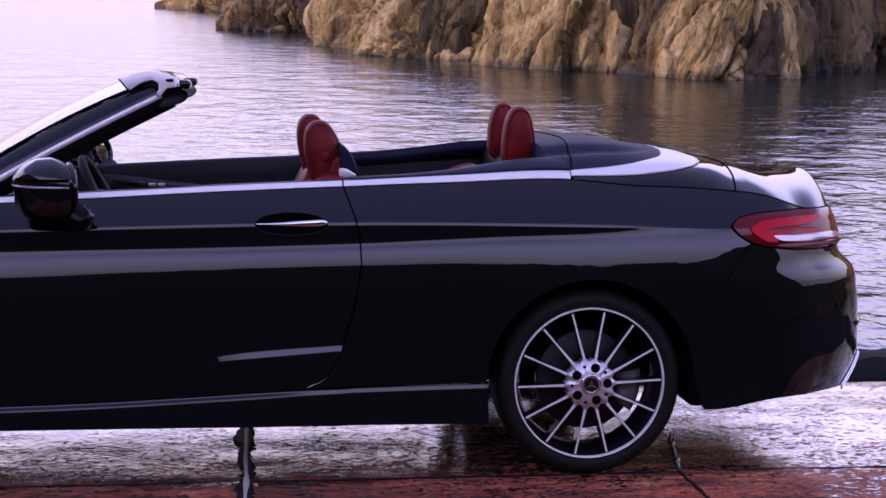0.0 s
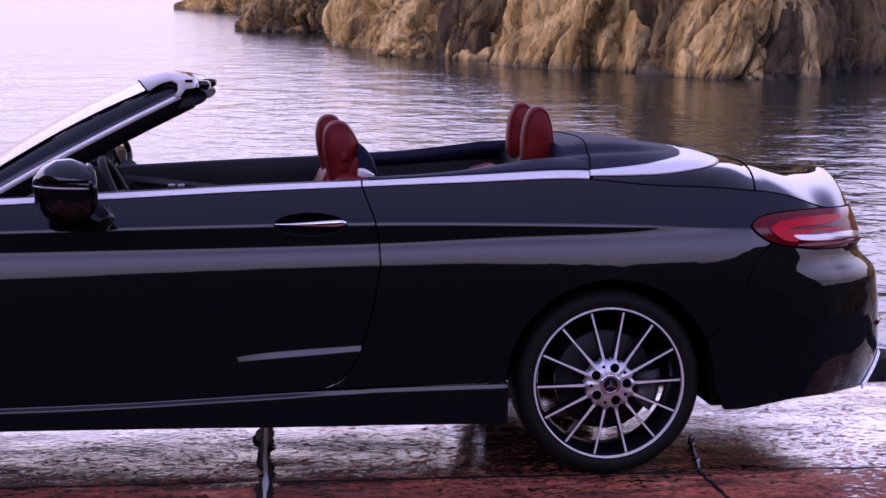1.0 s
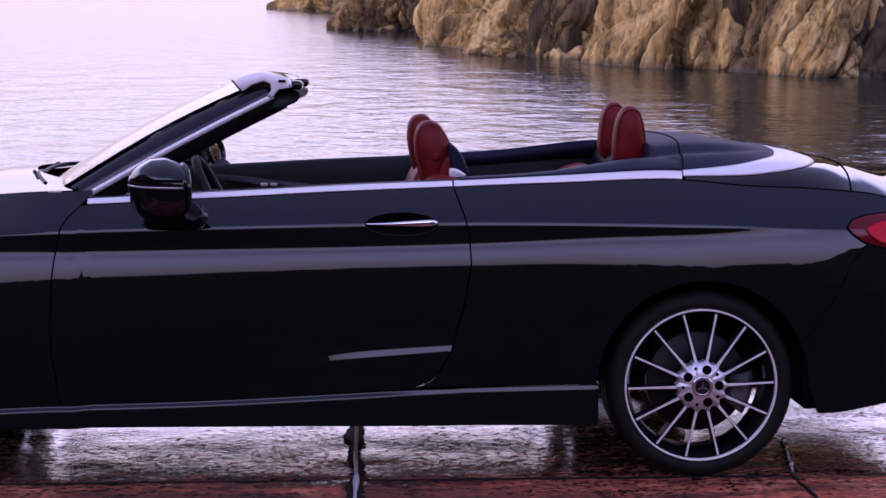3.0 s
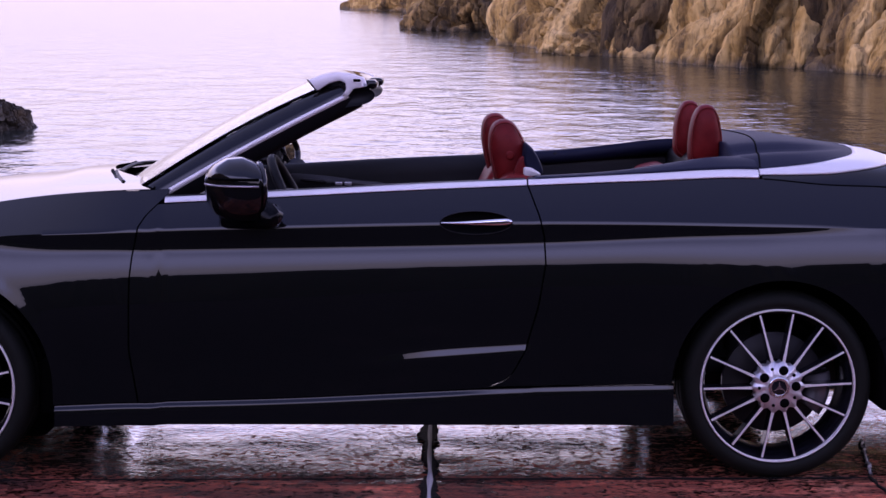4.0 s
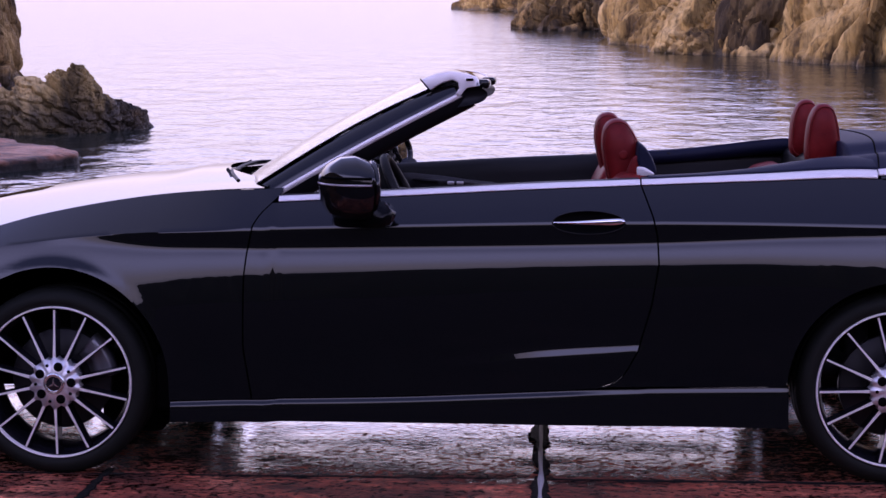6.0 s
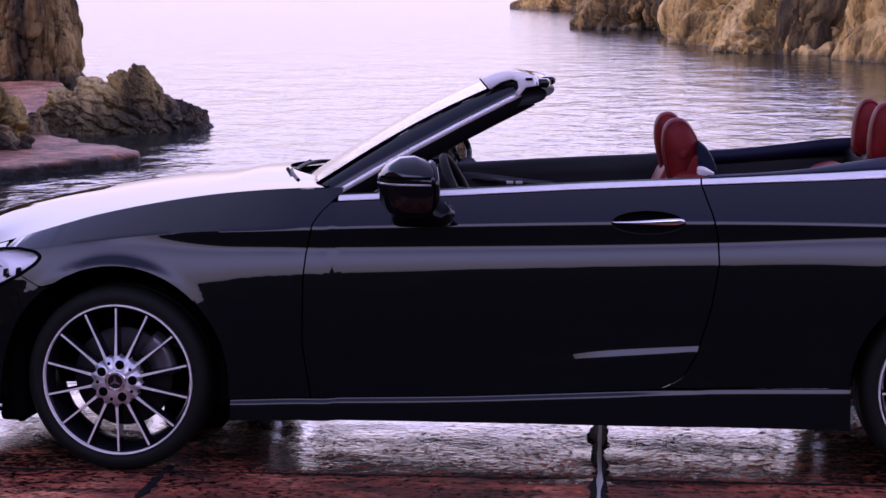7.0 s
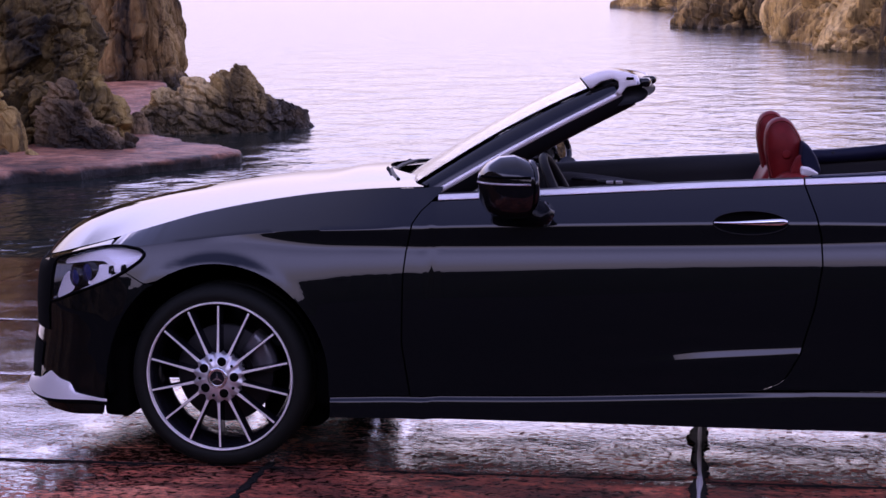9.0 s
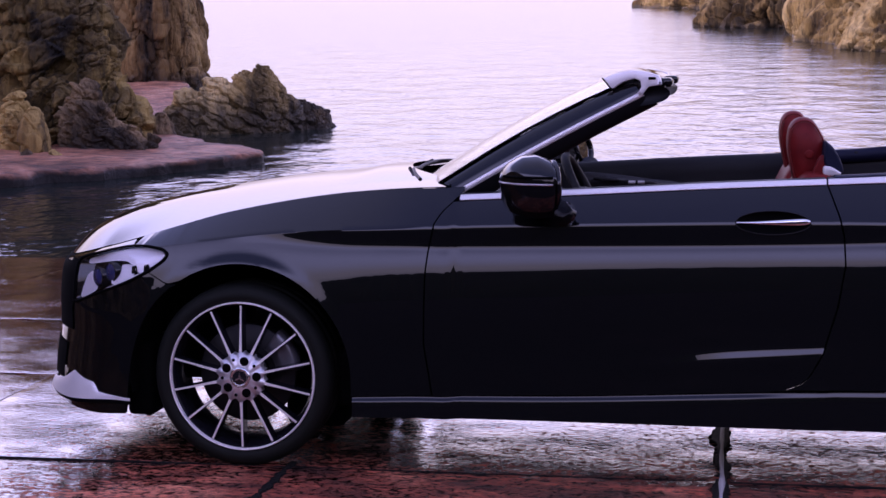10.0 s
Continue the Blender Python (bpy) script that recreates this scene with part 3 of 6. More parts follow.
hood_mid = curve_at([-2.32, -2.27, -2.19, -2.09, -1.95, -1.71, -1.48, -1.25, -0.93, -0.75], [0.70, 0.745, 0.80, 0.842, 0.878, 0.926, 0.962, 0.986, 1.008, 1.015])
crease = curve_at([-2.2, -1.7, -1.22, -0.757, -0.26, 0.62, 1.365, 1.9, 2.5], [0.70, 0.775, 0.830, 0.846, 0.859, 0.873, 0.864, 0.850, 0.83])
strip = curve_at([-2.2, -1.7, -1.42, -1.0, -0.757, -0.26, 0.62, 1.365, 1.75, 2.5], [0.694, 0.769, 0.812, 0.795, 0.791, 0.796, 0.814, 0.847, 0.849, 0.824])
band = curve_at([-2.2, -1.6, -1.3, -1.16, -0.95, -0.76, -0.26, 0.62, 1.0, 1.37, 1.7, 2.5], [0.60, 0.66, 0.66, 0.655, 0.680, 0.690, 0.710, 0.736, 0.742, 0.730, 0.735, 0.72])
ledge_z = curve_at([-1.1, -0.184, 0.235, 0.56, 1.2], [0.365, 0.398, 0.446, 0.468, 0.496])
sill = curve_at([-1.05, -0.185, 0.43, 1.04], [0.265, 0.286, 0.3165, 0.334])
nose_x = curve_at([0.10, 0.20, 0.30, 0.45, 0.56, 0.68, 0.74, 0.80], [-2.28, -2.335, -2.335, -2.31, -2.31, -2.295, -2.265, -2.22])
tail_x = curve_at([0.22, 0.36, 0.46, 0.60, 0.68, 0.72, 0.80, 0.90, 1.0], [2.50, 2.575, 2.58, 2.575, 2.555, 2.51, 2.492, 2.46, 2.43])
NOSE_AT, TAIL_AT, BEND_F, BEND_R = -1.55, 1.72, 1.08, 1.16


def top_z(u):
    t = ss(-0.70, -0.64, u)
    return belt(max(u, -0.9)) * t + fender(min(max(u, -2.3), -0.69)) * (1 - t)


def top_w(u):
    if u > -0.6:
        return 0.800 - 0.03 * ss(1.3, 2.1, u)
    return 0.800 - 0.085 * ss(-0.6, -1.15, u) if u > -1.15 else 0.715


def tilt_at(q, x):
    """How far the skin leans back (degrees) at the section parameter q."""
    k = q % 1
    ledge = ss(-0.08, 0.30, x) * (1 - ss(0.565, 0.60, x))
    fade = (1 - ss(1.3, 1.85, x)) * ss(-1.52, -1.0, x)
    if q < 1:                                   # belt to crease
        return 34 - 11 * k
    if q < 2:                                   # the dark hollow under the crease
        return 23 - 21 * fade * ss(0.0, 0.12, k) * (1 - 0.1 * k) - 2
    if q < 3:                                   # the shoulder that takes the sky
        rise = ss(0.0, 0.16, k)
        return (3 + 17 * rise) * fade + 20 * (1 - fade) - 9 * k * k
    if q < 4:                                   # flank
        return 11 - (10 - 7 * ss(1.75, 2.05, x)) * ss(0, 0.6, k)
    if q < 5:                                   # lower crease
        return 2 + 17 * ledge * ss(0, 0.18, k) + 5 * ss(1.75, 2.05, x)
    if q < 6:
        return 1 + k + 5 * ss(1.75, 2.05, x)
    if q < 7:                                   # top of the sill
        along = ss(-1.12, -1.02, x) * (1 - ss(1.04, 1.10, x))
        return (25 - 6 * ss(0.25, 0.6, x)) * along + (4 + 4 * ss(1.75, 2.05, x)) * (1 - along)
    return 5 - 2 * k * k + 4 * ss(1.75, 2.05, x)


def section(x):
    """Rows of (z, half-width) from the top of the side downwards, at the station x."""
    zt, zc = top_z(x), min(crease(x), top_z(x) - 0.02)
    zs, zb = min(strip(x), zc - 0.004), band(x)
    zb = min(zb, zs - 0.03)
    zl = min(ledge_z(x), zb - 0.10)
    zk = sill(min(max(x, -1.05), 1.04))
    knots = [zt, zc, zs, zb, zl + 0.004, zl - 0.022, zk, zk - 0.016, 0.13]
    counts = [9, 7, 12, 12, 7, 6, 4, 7]
    target = 0.725 - top_w(x) + 0.075 if x < -0.7 else 0.0
    rows = []
    w = top_w(x)
    lean_out = 0.0
    if x < -0.6:                                # the wing rolls over to the bonnet
        full = sum(math.tan(radians(tilt_at((i + 0.5) / 9, x))) * (zt - zc) / 9 for i in range(9))
        lean_out = (0.868 - 0.012 * ss(-1.5, -2.2, x) - w) - full
        lean_out *= ss(-0.6, -0.95, x)
    rows.append((zt, w))
    for g in range(8):
        n = counts[g]
        h = (knots[g] - knots[g + 1]) / n
        for i in range(n):
            w += math.tan(radians(tilt_at(g + (i + 0.5) / n, x))) * h
            if g == 0:
                w += lean_out / n
            rows.append((knots[g] - h * (i + 1), w))
    return rows


SECTION_ROWS = len(section(0.0))
_cache = {}


def flare(x, z):
    """The lips round the wheels stand a little proud."""
    out = 0.0
    for c, r, amount in ((FRONT, ARCH_F, 0.004), (REAR, ARCH_R, 0.0006)):
        d = math.hypot(x - c, z - HUB) - r
        out += amount * math.exp(-(max(d, 0) / 0.022) ** 2)
    return out


def haunch(x):
    return 0.012 * math.exp(-((x - 1.42) / 0.45) ** 2) + 0.008 * math.exp(-((x + 1.42) / 0.4) ** 2) - 0.006


def section_x(u):
    """The station whose section serves at u, round the bends too."""
    if u < NOSE_AT:
        return NOSE_AT - 0.70 * math.sin(min(1.0, (NOSE_AT - u) / BEND_F) * math.pi / 2) ** 0.8
    if u > TAIL_AT:
        return min(2.2, TAIL_AT + 0.80 * math.sin(min(1.0, (u - TAIL_AT) / BEND_R) * math.pi / 2) ** 0.8)
    return u


def skin(u, z, out=0.0):
    """The point of the near side's skin at the station u and the height z; past the corners u bends round nose and tail."""
    x = section_x(u)
    key = round(x, 3)
    if key not in _cache:
        rows = section(key)
        _cache[key] = (np.array([r[0] for r in rows])[::-1], np.array([r[1] for r in rows])[::-1])
    zz, ww = _cache[key]
    w = float(np.interp(z, zz, ww)) + flare(x, z) + haunch(x)
    if z > zz[-1]:
        w -= (z - zz[-1]) * 0.7
    if u < NOSE_AT:
        a = min(1.0, (NOSE_AT - u) / BEND_F) * math.pi / 2
        e = 2 / 2.65
        return Vector((NOSE_AT - (NOSE_AT - nose_x(z) + out) * math.sin(a) ** e, -(w + out) * max(0.0, math.cos(a)) ** e, z))
    if u > TAIL_AT:
        a = min(1.0, (u - TAIL_AT) / BEND_R) * math.pi / 2
        e = 2 / 3.1
        return Vector((TAIL_AT + (tail_x(z) - TAIL_AT + out) * math.sin(a) ** e, -(w + out) * max(0.0, math.cos(a)) ** e, z))
    return Vector((u, -(w + out), z))


def station(x, z):
    """The station u whose skin lies at x at the height z."""
    lo, hi = NOSE_AT - BEND_F, TAIL_AT + BEND_R
    for _ in range(40):
        mid = (lo + hi) / 2
        lo, hi = (mid, hi) if skin(mid, z).x < x else (lo, mid)
    return (lo + hi) / 2


def arch_z(u, low):
    """The lower edge of the side: the arches' circles over the wheels, low elsewhere."""
    x = skin(u, 0.5).x
    for c, r in ((FRONT, ARCH_F), (REAR, ARCH_R)):
        d = abs(x - c)
        if d < r:
            return max(low, HUB + math.sqrt(r * r - d * d))
    return low


def columns(a, b, step=0.022):
    """Stations from a to b, close together where an arch's edge is steep."""
    v = list(np.linspace(a, b, max(3, int((b - a) / step) + 1)))
    for c, r in ((FRONT, ARCH_F), (REAR, ARCH_R)):
        v += [station(c + s * r * math.cos(t), 0.5) for s in (-1, 1) for t in np.linspace(0.0, 0.9, 22)]
    return sorted({round(min(max(x, a), b), 5) for x in v})


def nearest_on(poly, u, z):
    best, spot = 9e9, (u, z)
    for (x1, z1), (x2, z2) in zip(poly, poly[1:] + poly[:1]):
        dx, dz = x2 - x1, z2 - z1
        t = min(1.0, max(0.0, ((u - x1) * dx + (z - z1) * dz) / max(1e-12, dx * dx + dz * dz)))
        d = (u - x1 - t * dx) ** 2 + (z - z1 - t * dz) ** 2
        if d < best:
            best, spot = d, (x1 + t * dx, z1 + t * dz)
    return spot


def panel(us, z_low, z_top, hole=None, left=None, right=None, out=0.0, snap=None):
    """A sheet of the skin: stations us, between two edges, its rims folded inwards so that seams read as seams.
    left, right: the panel's ends as lines u(z)."""
    a, b = us[0], us[-1]
    rows = []
    for u0 in us:
        col = []
        zs = [r[0] for r in section(round(section_x(u0), 3))]
        lo, hi = z_low(u0), z_top(u0)
        for z in zs:
            z = min(max(z, lo), hi)
            u = u0
            if left:
                u += (left(z) - a) * max(0.0, 1 - (u0 - a) / 0.42) ** 2
            if right:
                u += (right(z) - b) * max(0.0, 1 - (b - u0) / 0.32) ** 2
            col.append((u, z))
        rows.append(col)
    n, m = len(rows), len(rows[0])
    fs, cut = [], []
    for i in range(n - 1):
        for j in range(m - 1):
            q = (i * m + j, i * m + j + 1, (i + 1) * m + j + 1, (i + 1) * m + j)
            if hole and hole(sum(rows[i + di][j + dj][0] for di in (0, 1) for dj in (0, 1)) / 4, sum(rows[i + di][j + dj][1] for di in (0, 1) for dj in (0, 1)) / 4):
                cut.append(q)
                continue
            fs.append(q)
    flat = [p for col in rows for p in col]
    if snap:
        gone = {k for q in cut for k in q}
        for k in {k for q in fs for k in q} & gone:
            near = nearest_on(snap, *flat[k])
            if abs(near[0] - flat[k][0]) + abs(near[1] - flat[k][1]) < 0.05:
                flat[k] = near
    vs = [skin(u, z, out) for u, z in flat]
    bm = bmesh.new()
    made = [bm.verts.new(v) for v in vs]
    for f in fs:
        try:
            bm.faces.new([made[k] for k in f])
        except ValueError:
            pass
    bmesh.ops.remove_doubles(bm, verts=bm.verts, dist=0.0004)
    bmesh.ops.dissolve_degenerate(bm, edges=bm.edges, dist=0.0003)
    loose = [v for v in bm.verts if not v.link_faces]
    bmesh.ops.delete(bm, geom=loose, context="VERTS")
    rim = [e for e in bm.edges if len(e.link_faces) == 1]
    fold = bmesh.ops.extrude_edge_only(bm, edges=rim)
    for v in fold["geom"]:
        if isinstance(v, bmesh.types.BMVert):
            side = 1 if v.co.y < 0 else -1
            v.co += Vector((0, 0.022, 0)) if side > 0 else Vector((0, -0.022, 0))
    for e in bm.edges:
        if len(e.link_faces) == 2 and e.calc_face_angle(0) > 0.7:
            e.smooth = False
    bmesh.ops.recalc_face_normals(bm, faces=bm.faces)
    return bm


def both_sides(name, bm, material, parent, label=""):
    """The part on the near side and its mirror image on the far side."""
    far = bm.copy()
    for v in far.verts:
        v.co.y = -v.co.y
    bmesh.ops.reverse_faces(far, faces=far.faces)
    return part(name, bm, material, parent, label), part(name, far, material, parent, label)


def inside(poly):
    def test(u, z):
        hit = False
        for (x1, z1), (x2, z2) in zip(poly, poly[1:] + poly[:1]):
            if (z1 > z) != (z2 > z) and u < (x2 - x1) * (z - z1) / (z2 - z1) + x1:
                hit = not hit
        return hit
    return test


def rounded(poly, per=6, soft=0.28):
    """A closed outline with its corners cut round."""
    pts = []
    n = len(poly)
    for i in range(n):
        p0, p1, p2 = (Vector(poly[(i + d) % n]) for d in (-1, 0, 1))
        a, b = p1.lerp(p0, soft), p1.lerp(p2, soft)
        for k in range(per + 1):
            t = k / per
            pts.append(tuple(a * (1 - t) ** 2 + p1 * 2 * t * (1 - t) + b * t * t))
    return pts


def tube(points, radius, sides=8, closed=False, flat=1.0):
    """A round bar along a line of points."""
    pts = [Vector(p) for p in points]
    vs = []
    n = len(pts)
    for i, p in enumerate(pts):
        a = pts[(i - 1) % n] if closed or i > 0 else p
        b = pts[(i + 1) % n] if closed or i < n - 1 else p
        way = (b - a).normalized()
        side = way.cross(Vector((0, 1, 0)))
        side = side.normalized() if side.length > 1e-4 else Vector((1, 0, 0))
        up = side.cross(way).normalized()
        r = radius[i] if isinstance(radius, (list, tuple)) else radius
        vs += [p + side * r * math.cos(t) + up * r * flat * math.sin(t) for t in (2 * math.pi * s / sides for s in range(sides))]
    fs = grid_faces(n, sides, True)
    if closed:
        fs += [((n - 1) * sides + s, (n - 1) * sides + (s + 1) % sides, (s + 1) % sides, s) for s in range(sides)]
    else:
        fs += [tuple(range(sides)), tuple((n - 1) * sides + s for s in reversed(range(sides)))]
    return vs, fs


def lathe(profile, axis_y=True, steps=96):
    """Turned about the y axis: profile of (radius, y)."""
    vs = [(r * math.cos(a), y, r * math.sin(a)) for r, y in profile for a in (2 * math.pi * s / steps for s in range(steps))]
    return vs, grid_faces(len(profile), steps, True)


def slab_of(outline, thick, at=lambda x, z: 0.0, bevel=0.0):
    """An upright plate: an outline in x and z, given a thickness in y."""
    bm = bmesh.new()
    ring = [bm.verts.new((x, at(x, z), z)) for x, z in outline]
    f = bm.faces.new(ring)
    got = bmesh.ops.extrude_face_region(bm, geom=[f])
    for v in got["geom"]:
        if isinstance(v, bmesh.types.BMVert):
            v.co.y += thick
    bmesh.ops.recalc_face_normals(bm, faces=bm.faces)
    if bevel:
        bmesh.ops.bevel(bm, geom=[e for e in bm.edges if e.calc_face_angle(0) > 0.5], offset=bevel, segments=3, affect="EDGES", profile=0.5)
    return bm


def box(x0, x1, y0, y1, z0, z1, bevel=0.02, segments=3):
    bm = bmesh.new()
    bmesh.ops.create_cube(bm, size=1.0)
    for v in bm.verts:
        v.co = Vector(((x0 + x1) / 2 + v.co.x * (x1 - x0), (y0 + y1) / 2 + v.co.y * (y1 - y0), (z0 + z1) / 2 + v.co.z * (z1 - z0)))
    if bevel:
        bmesh.ops.bevel(bm, geom=list(bm.edges), offset=bevel, segments=segments, affect="EDGES", profile=0.5)
    return bm


def soft(poly, times=4):
    """A closed outline with all its corners worn round."""
    pts = [Vector(p) for p in poly]
    for _ in range(times):
        pts = [q for a, b in zip(pts, pts[1:] + pts[:1]) for q in (a.lerp(b, 0.25), a.lerp(b, 0.75))]
    return [tuple(p) for p in pts]


def pillow(outline, y0, y1, puff=0.35, rings=14):
    """A stuffed cushion: an outline in x and z, swelling between the planes y0 and y1."""
    cx = sum(p[0] for p in outline) / len(outline)
    cz = sum(p[1] for p in outline) / len(outline)
    n = len(outline)
    vs = []
    power = 2.4 + 0.9 / max(0.05, puff)
    half = [0.0, 0.22, 0.42, 0.58, 0.70, 0.79, 0.86, 0.91, 0.95, 0.98, 0.995, 1.0]
    for side, fs_ in ((-1, half), (1, half[-2::-1])):
        for f in fs_:
            y = (y0 + y1) / 2 + side * (y1 - y0) / 2 * max(0.0, 1 - f ** power) ** (1 / power)
            vs += [(cx + (x - cx) * f, y, cz + (z - cz) * f) for x, z in outline]
    rings = 2 * len(half) - 1
    return vs, grid_faces(rings, n, True)


# ---- the car ----
car = new("convertible_car")
car.matrix_world = SLIP
tagged(car, "black open-top convertible with red leather seats on a wet slipway", "car")

U_NOSE, U_TAIL = NOSE_AT - BEND_F, TAIL_AT + BEND_R
GAP = 0.0028


def line(pairs):
    """u as a line through (z, x) pairs."""
    pairs = sorted(pairs)
    zs, xs = [p[0] for p in pairs], [p[1] for p in pairs]
    return lambda z: float(np.interp(z, zs, xs))


door_front = line([(0.25, -0.735), (0.45, -0.768), (0.69, -0.765), (0.766, -0.757), (0.862, -0.737), (0.90, -0.712), (0.942, -0.668), (0.97, -0.64)])
door_rear = line([(0.30, 0.40), (0.326, 0.441), (0.345, 0.49), (0.37, 0.52), (0.453, 0.565), (0.488, 0.574), (0.60, 0.607), (0.74, 0.631), (0.827, 0.627), (0.894, 0.612), (1.0, 0.573), (1.05, 0.56)])
HEADLAMP = [(-2.085, 0.708), (-1.95, 0.745), (-1.85, 0.766), (-1.765, 0.772), (-1.705, 0.765), (-1.683, 0.748), (-1.70, 0.724), (-1.755, 0.686), (-1.83, 0.649), (-1.90, 0.622), (-1.98, 0.594), (-2.098, 0.546), (-2.092, 0.62)]
TAILLAMP = [(1.922, 0.858), (1.945, 0.884), (1.993, 0.897), (2.06, 0.904), (2.19, 0.908), (2.28, 0.906), (2.42, 0.900), (2.455, 0.86), (2.46, 0.80), (2.42, 0.770), (2.30, 0.766), (2.17, 0.771), (2.06, 0.785), (1.99, 0.803), (1.948, 0.830)]


def to_u(poly):
    return [(station(x, z), z) for x, z in poly]


headlamp_u, taillamp_u = rounded(to_u(HEADLAMP), 5, 0.3), rounded(to_u(TAILLAMP), 5, 0.3)
in_head, in_tail = inside(headlamp_u), inside(taillamp_u)
U_SEAM, U_ARCHF = station(-1.86, 0.6), station(-1.70, 0.6)
U_GRILLE = station(-2.105, 0.6)
U_INTAKE = station(-2.10, 0.33)


def x_of(u):
    return skin(u, 0.72).x


def seam_f(u):
    return 0.65 + 0.5 * max(0.0, -1.68 - x_of(u))


def front_low(u):
    x = x_of(u)
    return 0.165 if x < -1.98 else 0.165 + 0.02 * ss(-1.98, -1.75, x)


def bonnet_edge(u):
    return top_z(x_of(u))


def below_sill(u):
    return 0.198


# wings, doors, quarters and bumpers
both_sides("front_wing", panel(columns(U_SEAM, door_front(0.8)), lambda u: max(arch_z(u, sill(max(u, -1.05)) + 0.004), seam_f(u) if u < -1.6 else 0), lambda u: bonnet_edge(u) - 0.0005,
           in_head, None, lambda z: door_front(z) - GAP, snap=headlamp_u), M["paint"], car)
BOWL = [(0.397 + 0.121 * math.cos(a), 0.874 + 0.038 * math.sin(a)) for a in np.linspace(0, 2 * math.pi, 60, endpoint=False)]
in_bowl = inside(BOWL)
both_sides("door", panel(sorted(columns(door_front(0.8), door_rear(0.8)) + list(np.linspace(0.2601, 0.5301, 55))), lambda u: sill(u) + 0.004, lambda u: belt(u) - 0.001, in_bowl,
           lambda z: door_front(z) + GAP, lambda z: door_rear(z) - GAP, snap=BOWL), M["paint"], car)
U_Q, U_ARCHR = station(2.28, 0.85), station(1.70, 0.6)


def seam_r(u):
    return float(np.interp(x_of(u), [1.70, 1.786, 1.925, 1.994, 2.06], [0.44, 0.50, 0.727, 0.792, 0.86]))


both_sides("rear_quarter", panel(columns(door_rear(0.8), U_Q), lambda u: max(arch_z(u, sill(min(u, 1.04)) + 0.004), seam_r(u) + 0.002 if u > 1.6 else 0), lambda u: belt(x_of(u)) - 0.002, in_tail,
           lambda z: door_rear(z) + GAP, None, snap=taillamp_u), M["paint"], car)


def rear_low(u):
    x = x_of(u)
    return 0.228 + 0.035 * ss(1.85, 2.1, x) - 0.02 * ss(2.3, 2.5, x)


part("sill", panel(columns(-1.015, 1.06), below_sill, lambda u: sill(min(max(u, -1.05), 1.04)) + 0.001), M["paint"], car)
far_sill = panel(columns(-1.06, 1.06), lambda u: 0.275, lambda u: sill(min(max(u, -1.05), 1.04)) + 0.001)
for v in far_sill.verts:
    v.co.y = -v.co.y
bmesh.ops.reverse_faces(far_sill, faces=far_sill.faces)
part("sill", far_sill, M["paint"], car)

bm = panel(columns(U_NOSE + 1e-4, U_ARCHF + 0.06), lambda u: arch_z(u, front_low(u)), lambda u: min(seam_f(u) - 0.004 if u > U_SEAM else 9, bonnet_edge(u) - 0.004),
           lambda u, z: in_head(u, z) or (u < U_GRILLE and 0.46 < z < 0.69) or (u < U_INTAKE and 0.225 < z < 0.39 - 0.10 * ss(U_INTAKE - 0.3, U_INTAKE, u)), snap=headlamp_u)
front_bumper, _ = both_sides("front_bumper", bm, M["paint"], car)
bm = panel(columns(U_ARCHR - 0.06, U_TAIL - 1e-4), lambda u: arch_z(u, rear_low(u)), lambda u: min(seam_r(u) - 0.002 if u < U_Q else 9, belt(min(x_of(u), 2.45)) - 0.003), in_tail, snap=taillamp_u)
both_sides("rear_bumper", bm, M["paint"], car)


def ribbon(points_out, points_in, thick=0.006, bulge=0.004):
    """A trim strip between two lines, softly rounded across and closed behind."""
    vs, n, m = [], len(points_out), 7
    for a, b in zip(points_out, points_in):
        a, b = Vector(a), Vector(b)
        for k in range(m):
            t = k / (m - 1)
            p = a.lerp(b, t)
            out = Vector((0, -1 if p.y < 0 else 1, 0)) if abs((b - a).z) > abs((b - a).y) else Vector((0, 0, 1))
            vs.append(p + out * bulge * math.sin(math.pi * t))
        mid = a.lerp(b, 0.5)
        vs.append(Vector((mid.x, mid.y * (1 - thick / max(0.05, abs(mid.y))), mid.z - thick)))
    return vs, grid_faces(n, m + 1, True)


def mirrored(shape):
    return [(v[0], -v[1], v[2]) for v in shape[0]], [tuple(reversed(f)) for f in shape[1]]


def pair(name, shape, material, parent, label=""):
    a = part(name, shape, material, parent, label)
    b = part(name, mirrored(shape), material, parent, label)
    return a, b


# the bright strip along the waist, in its three lengths
def waist(a, b, n):
    lo, hi = [], []
    for x in np.linspace(a, b, n):
        p = skin(x, belt(x))
        h = 0.019 + 0.010 * ss(0.5, 1.36, x)
        lo.append((x, p.y - 0.004, belt(x)))
        hi.append((x, p.y + 0.014, belt(x) + h))
    return ribbon(lo, hi)


pair("waist_trim", waist(-0.655, 0.571, 40), M["satin"], car, "bright chrome waist strip")
pair("waist_trim", waist(0.577, 1.357, 30), M["satin"], car, "bright chrome waist strip")
lid_top = curve_at([1.36, 1.51, 1.61, 1.75, 1.88, 1.93, 2.04, 2.12, 2.20, 2.30, 2.42, 2.48, 2.52], [1.044, 1.050, 1.056, 1.061, 1.066, 1.068, 1.056, 1.035, 1.015, 1.004, 1.004, 1.012, 1.014])


def lid_z(x, y):
    z0 = belt(min(x, 2.45))
    half = -skin(station(x, 0.95), z0).y
    n = 30 - 26.5 * ss(1.62, 2.02, x)
    return z0 + max(0.002, lid_top(x) - z0) * (1 - min(1.0, abs(y) / half) ** n)


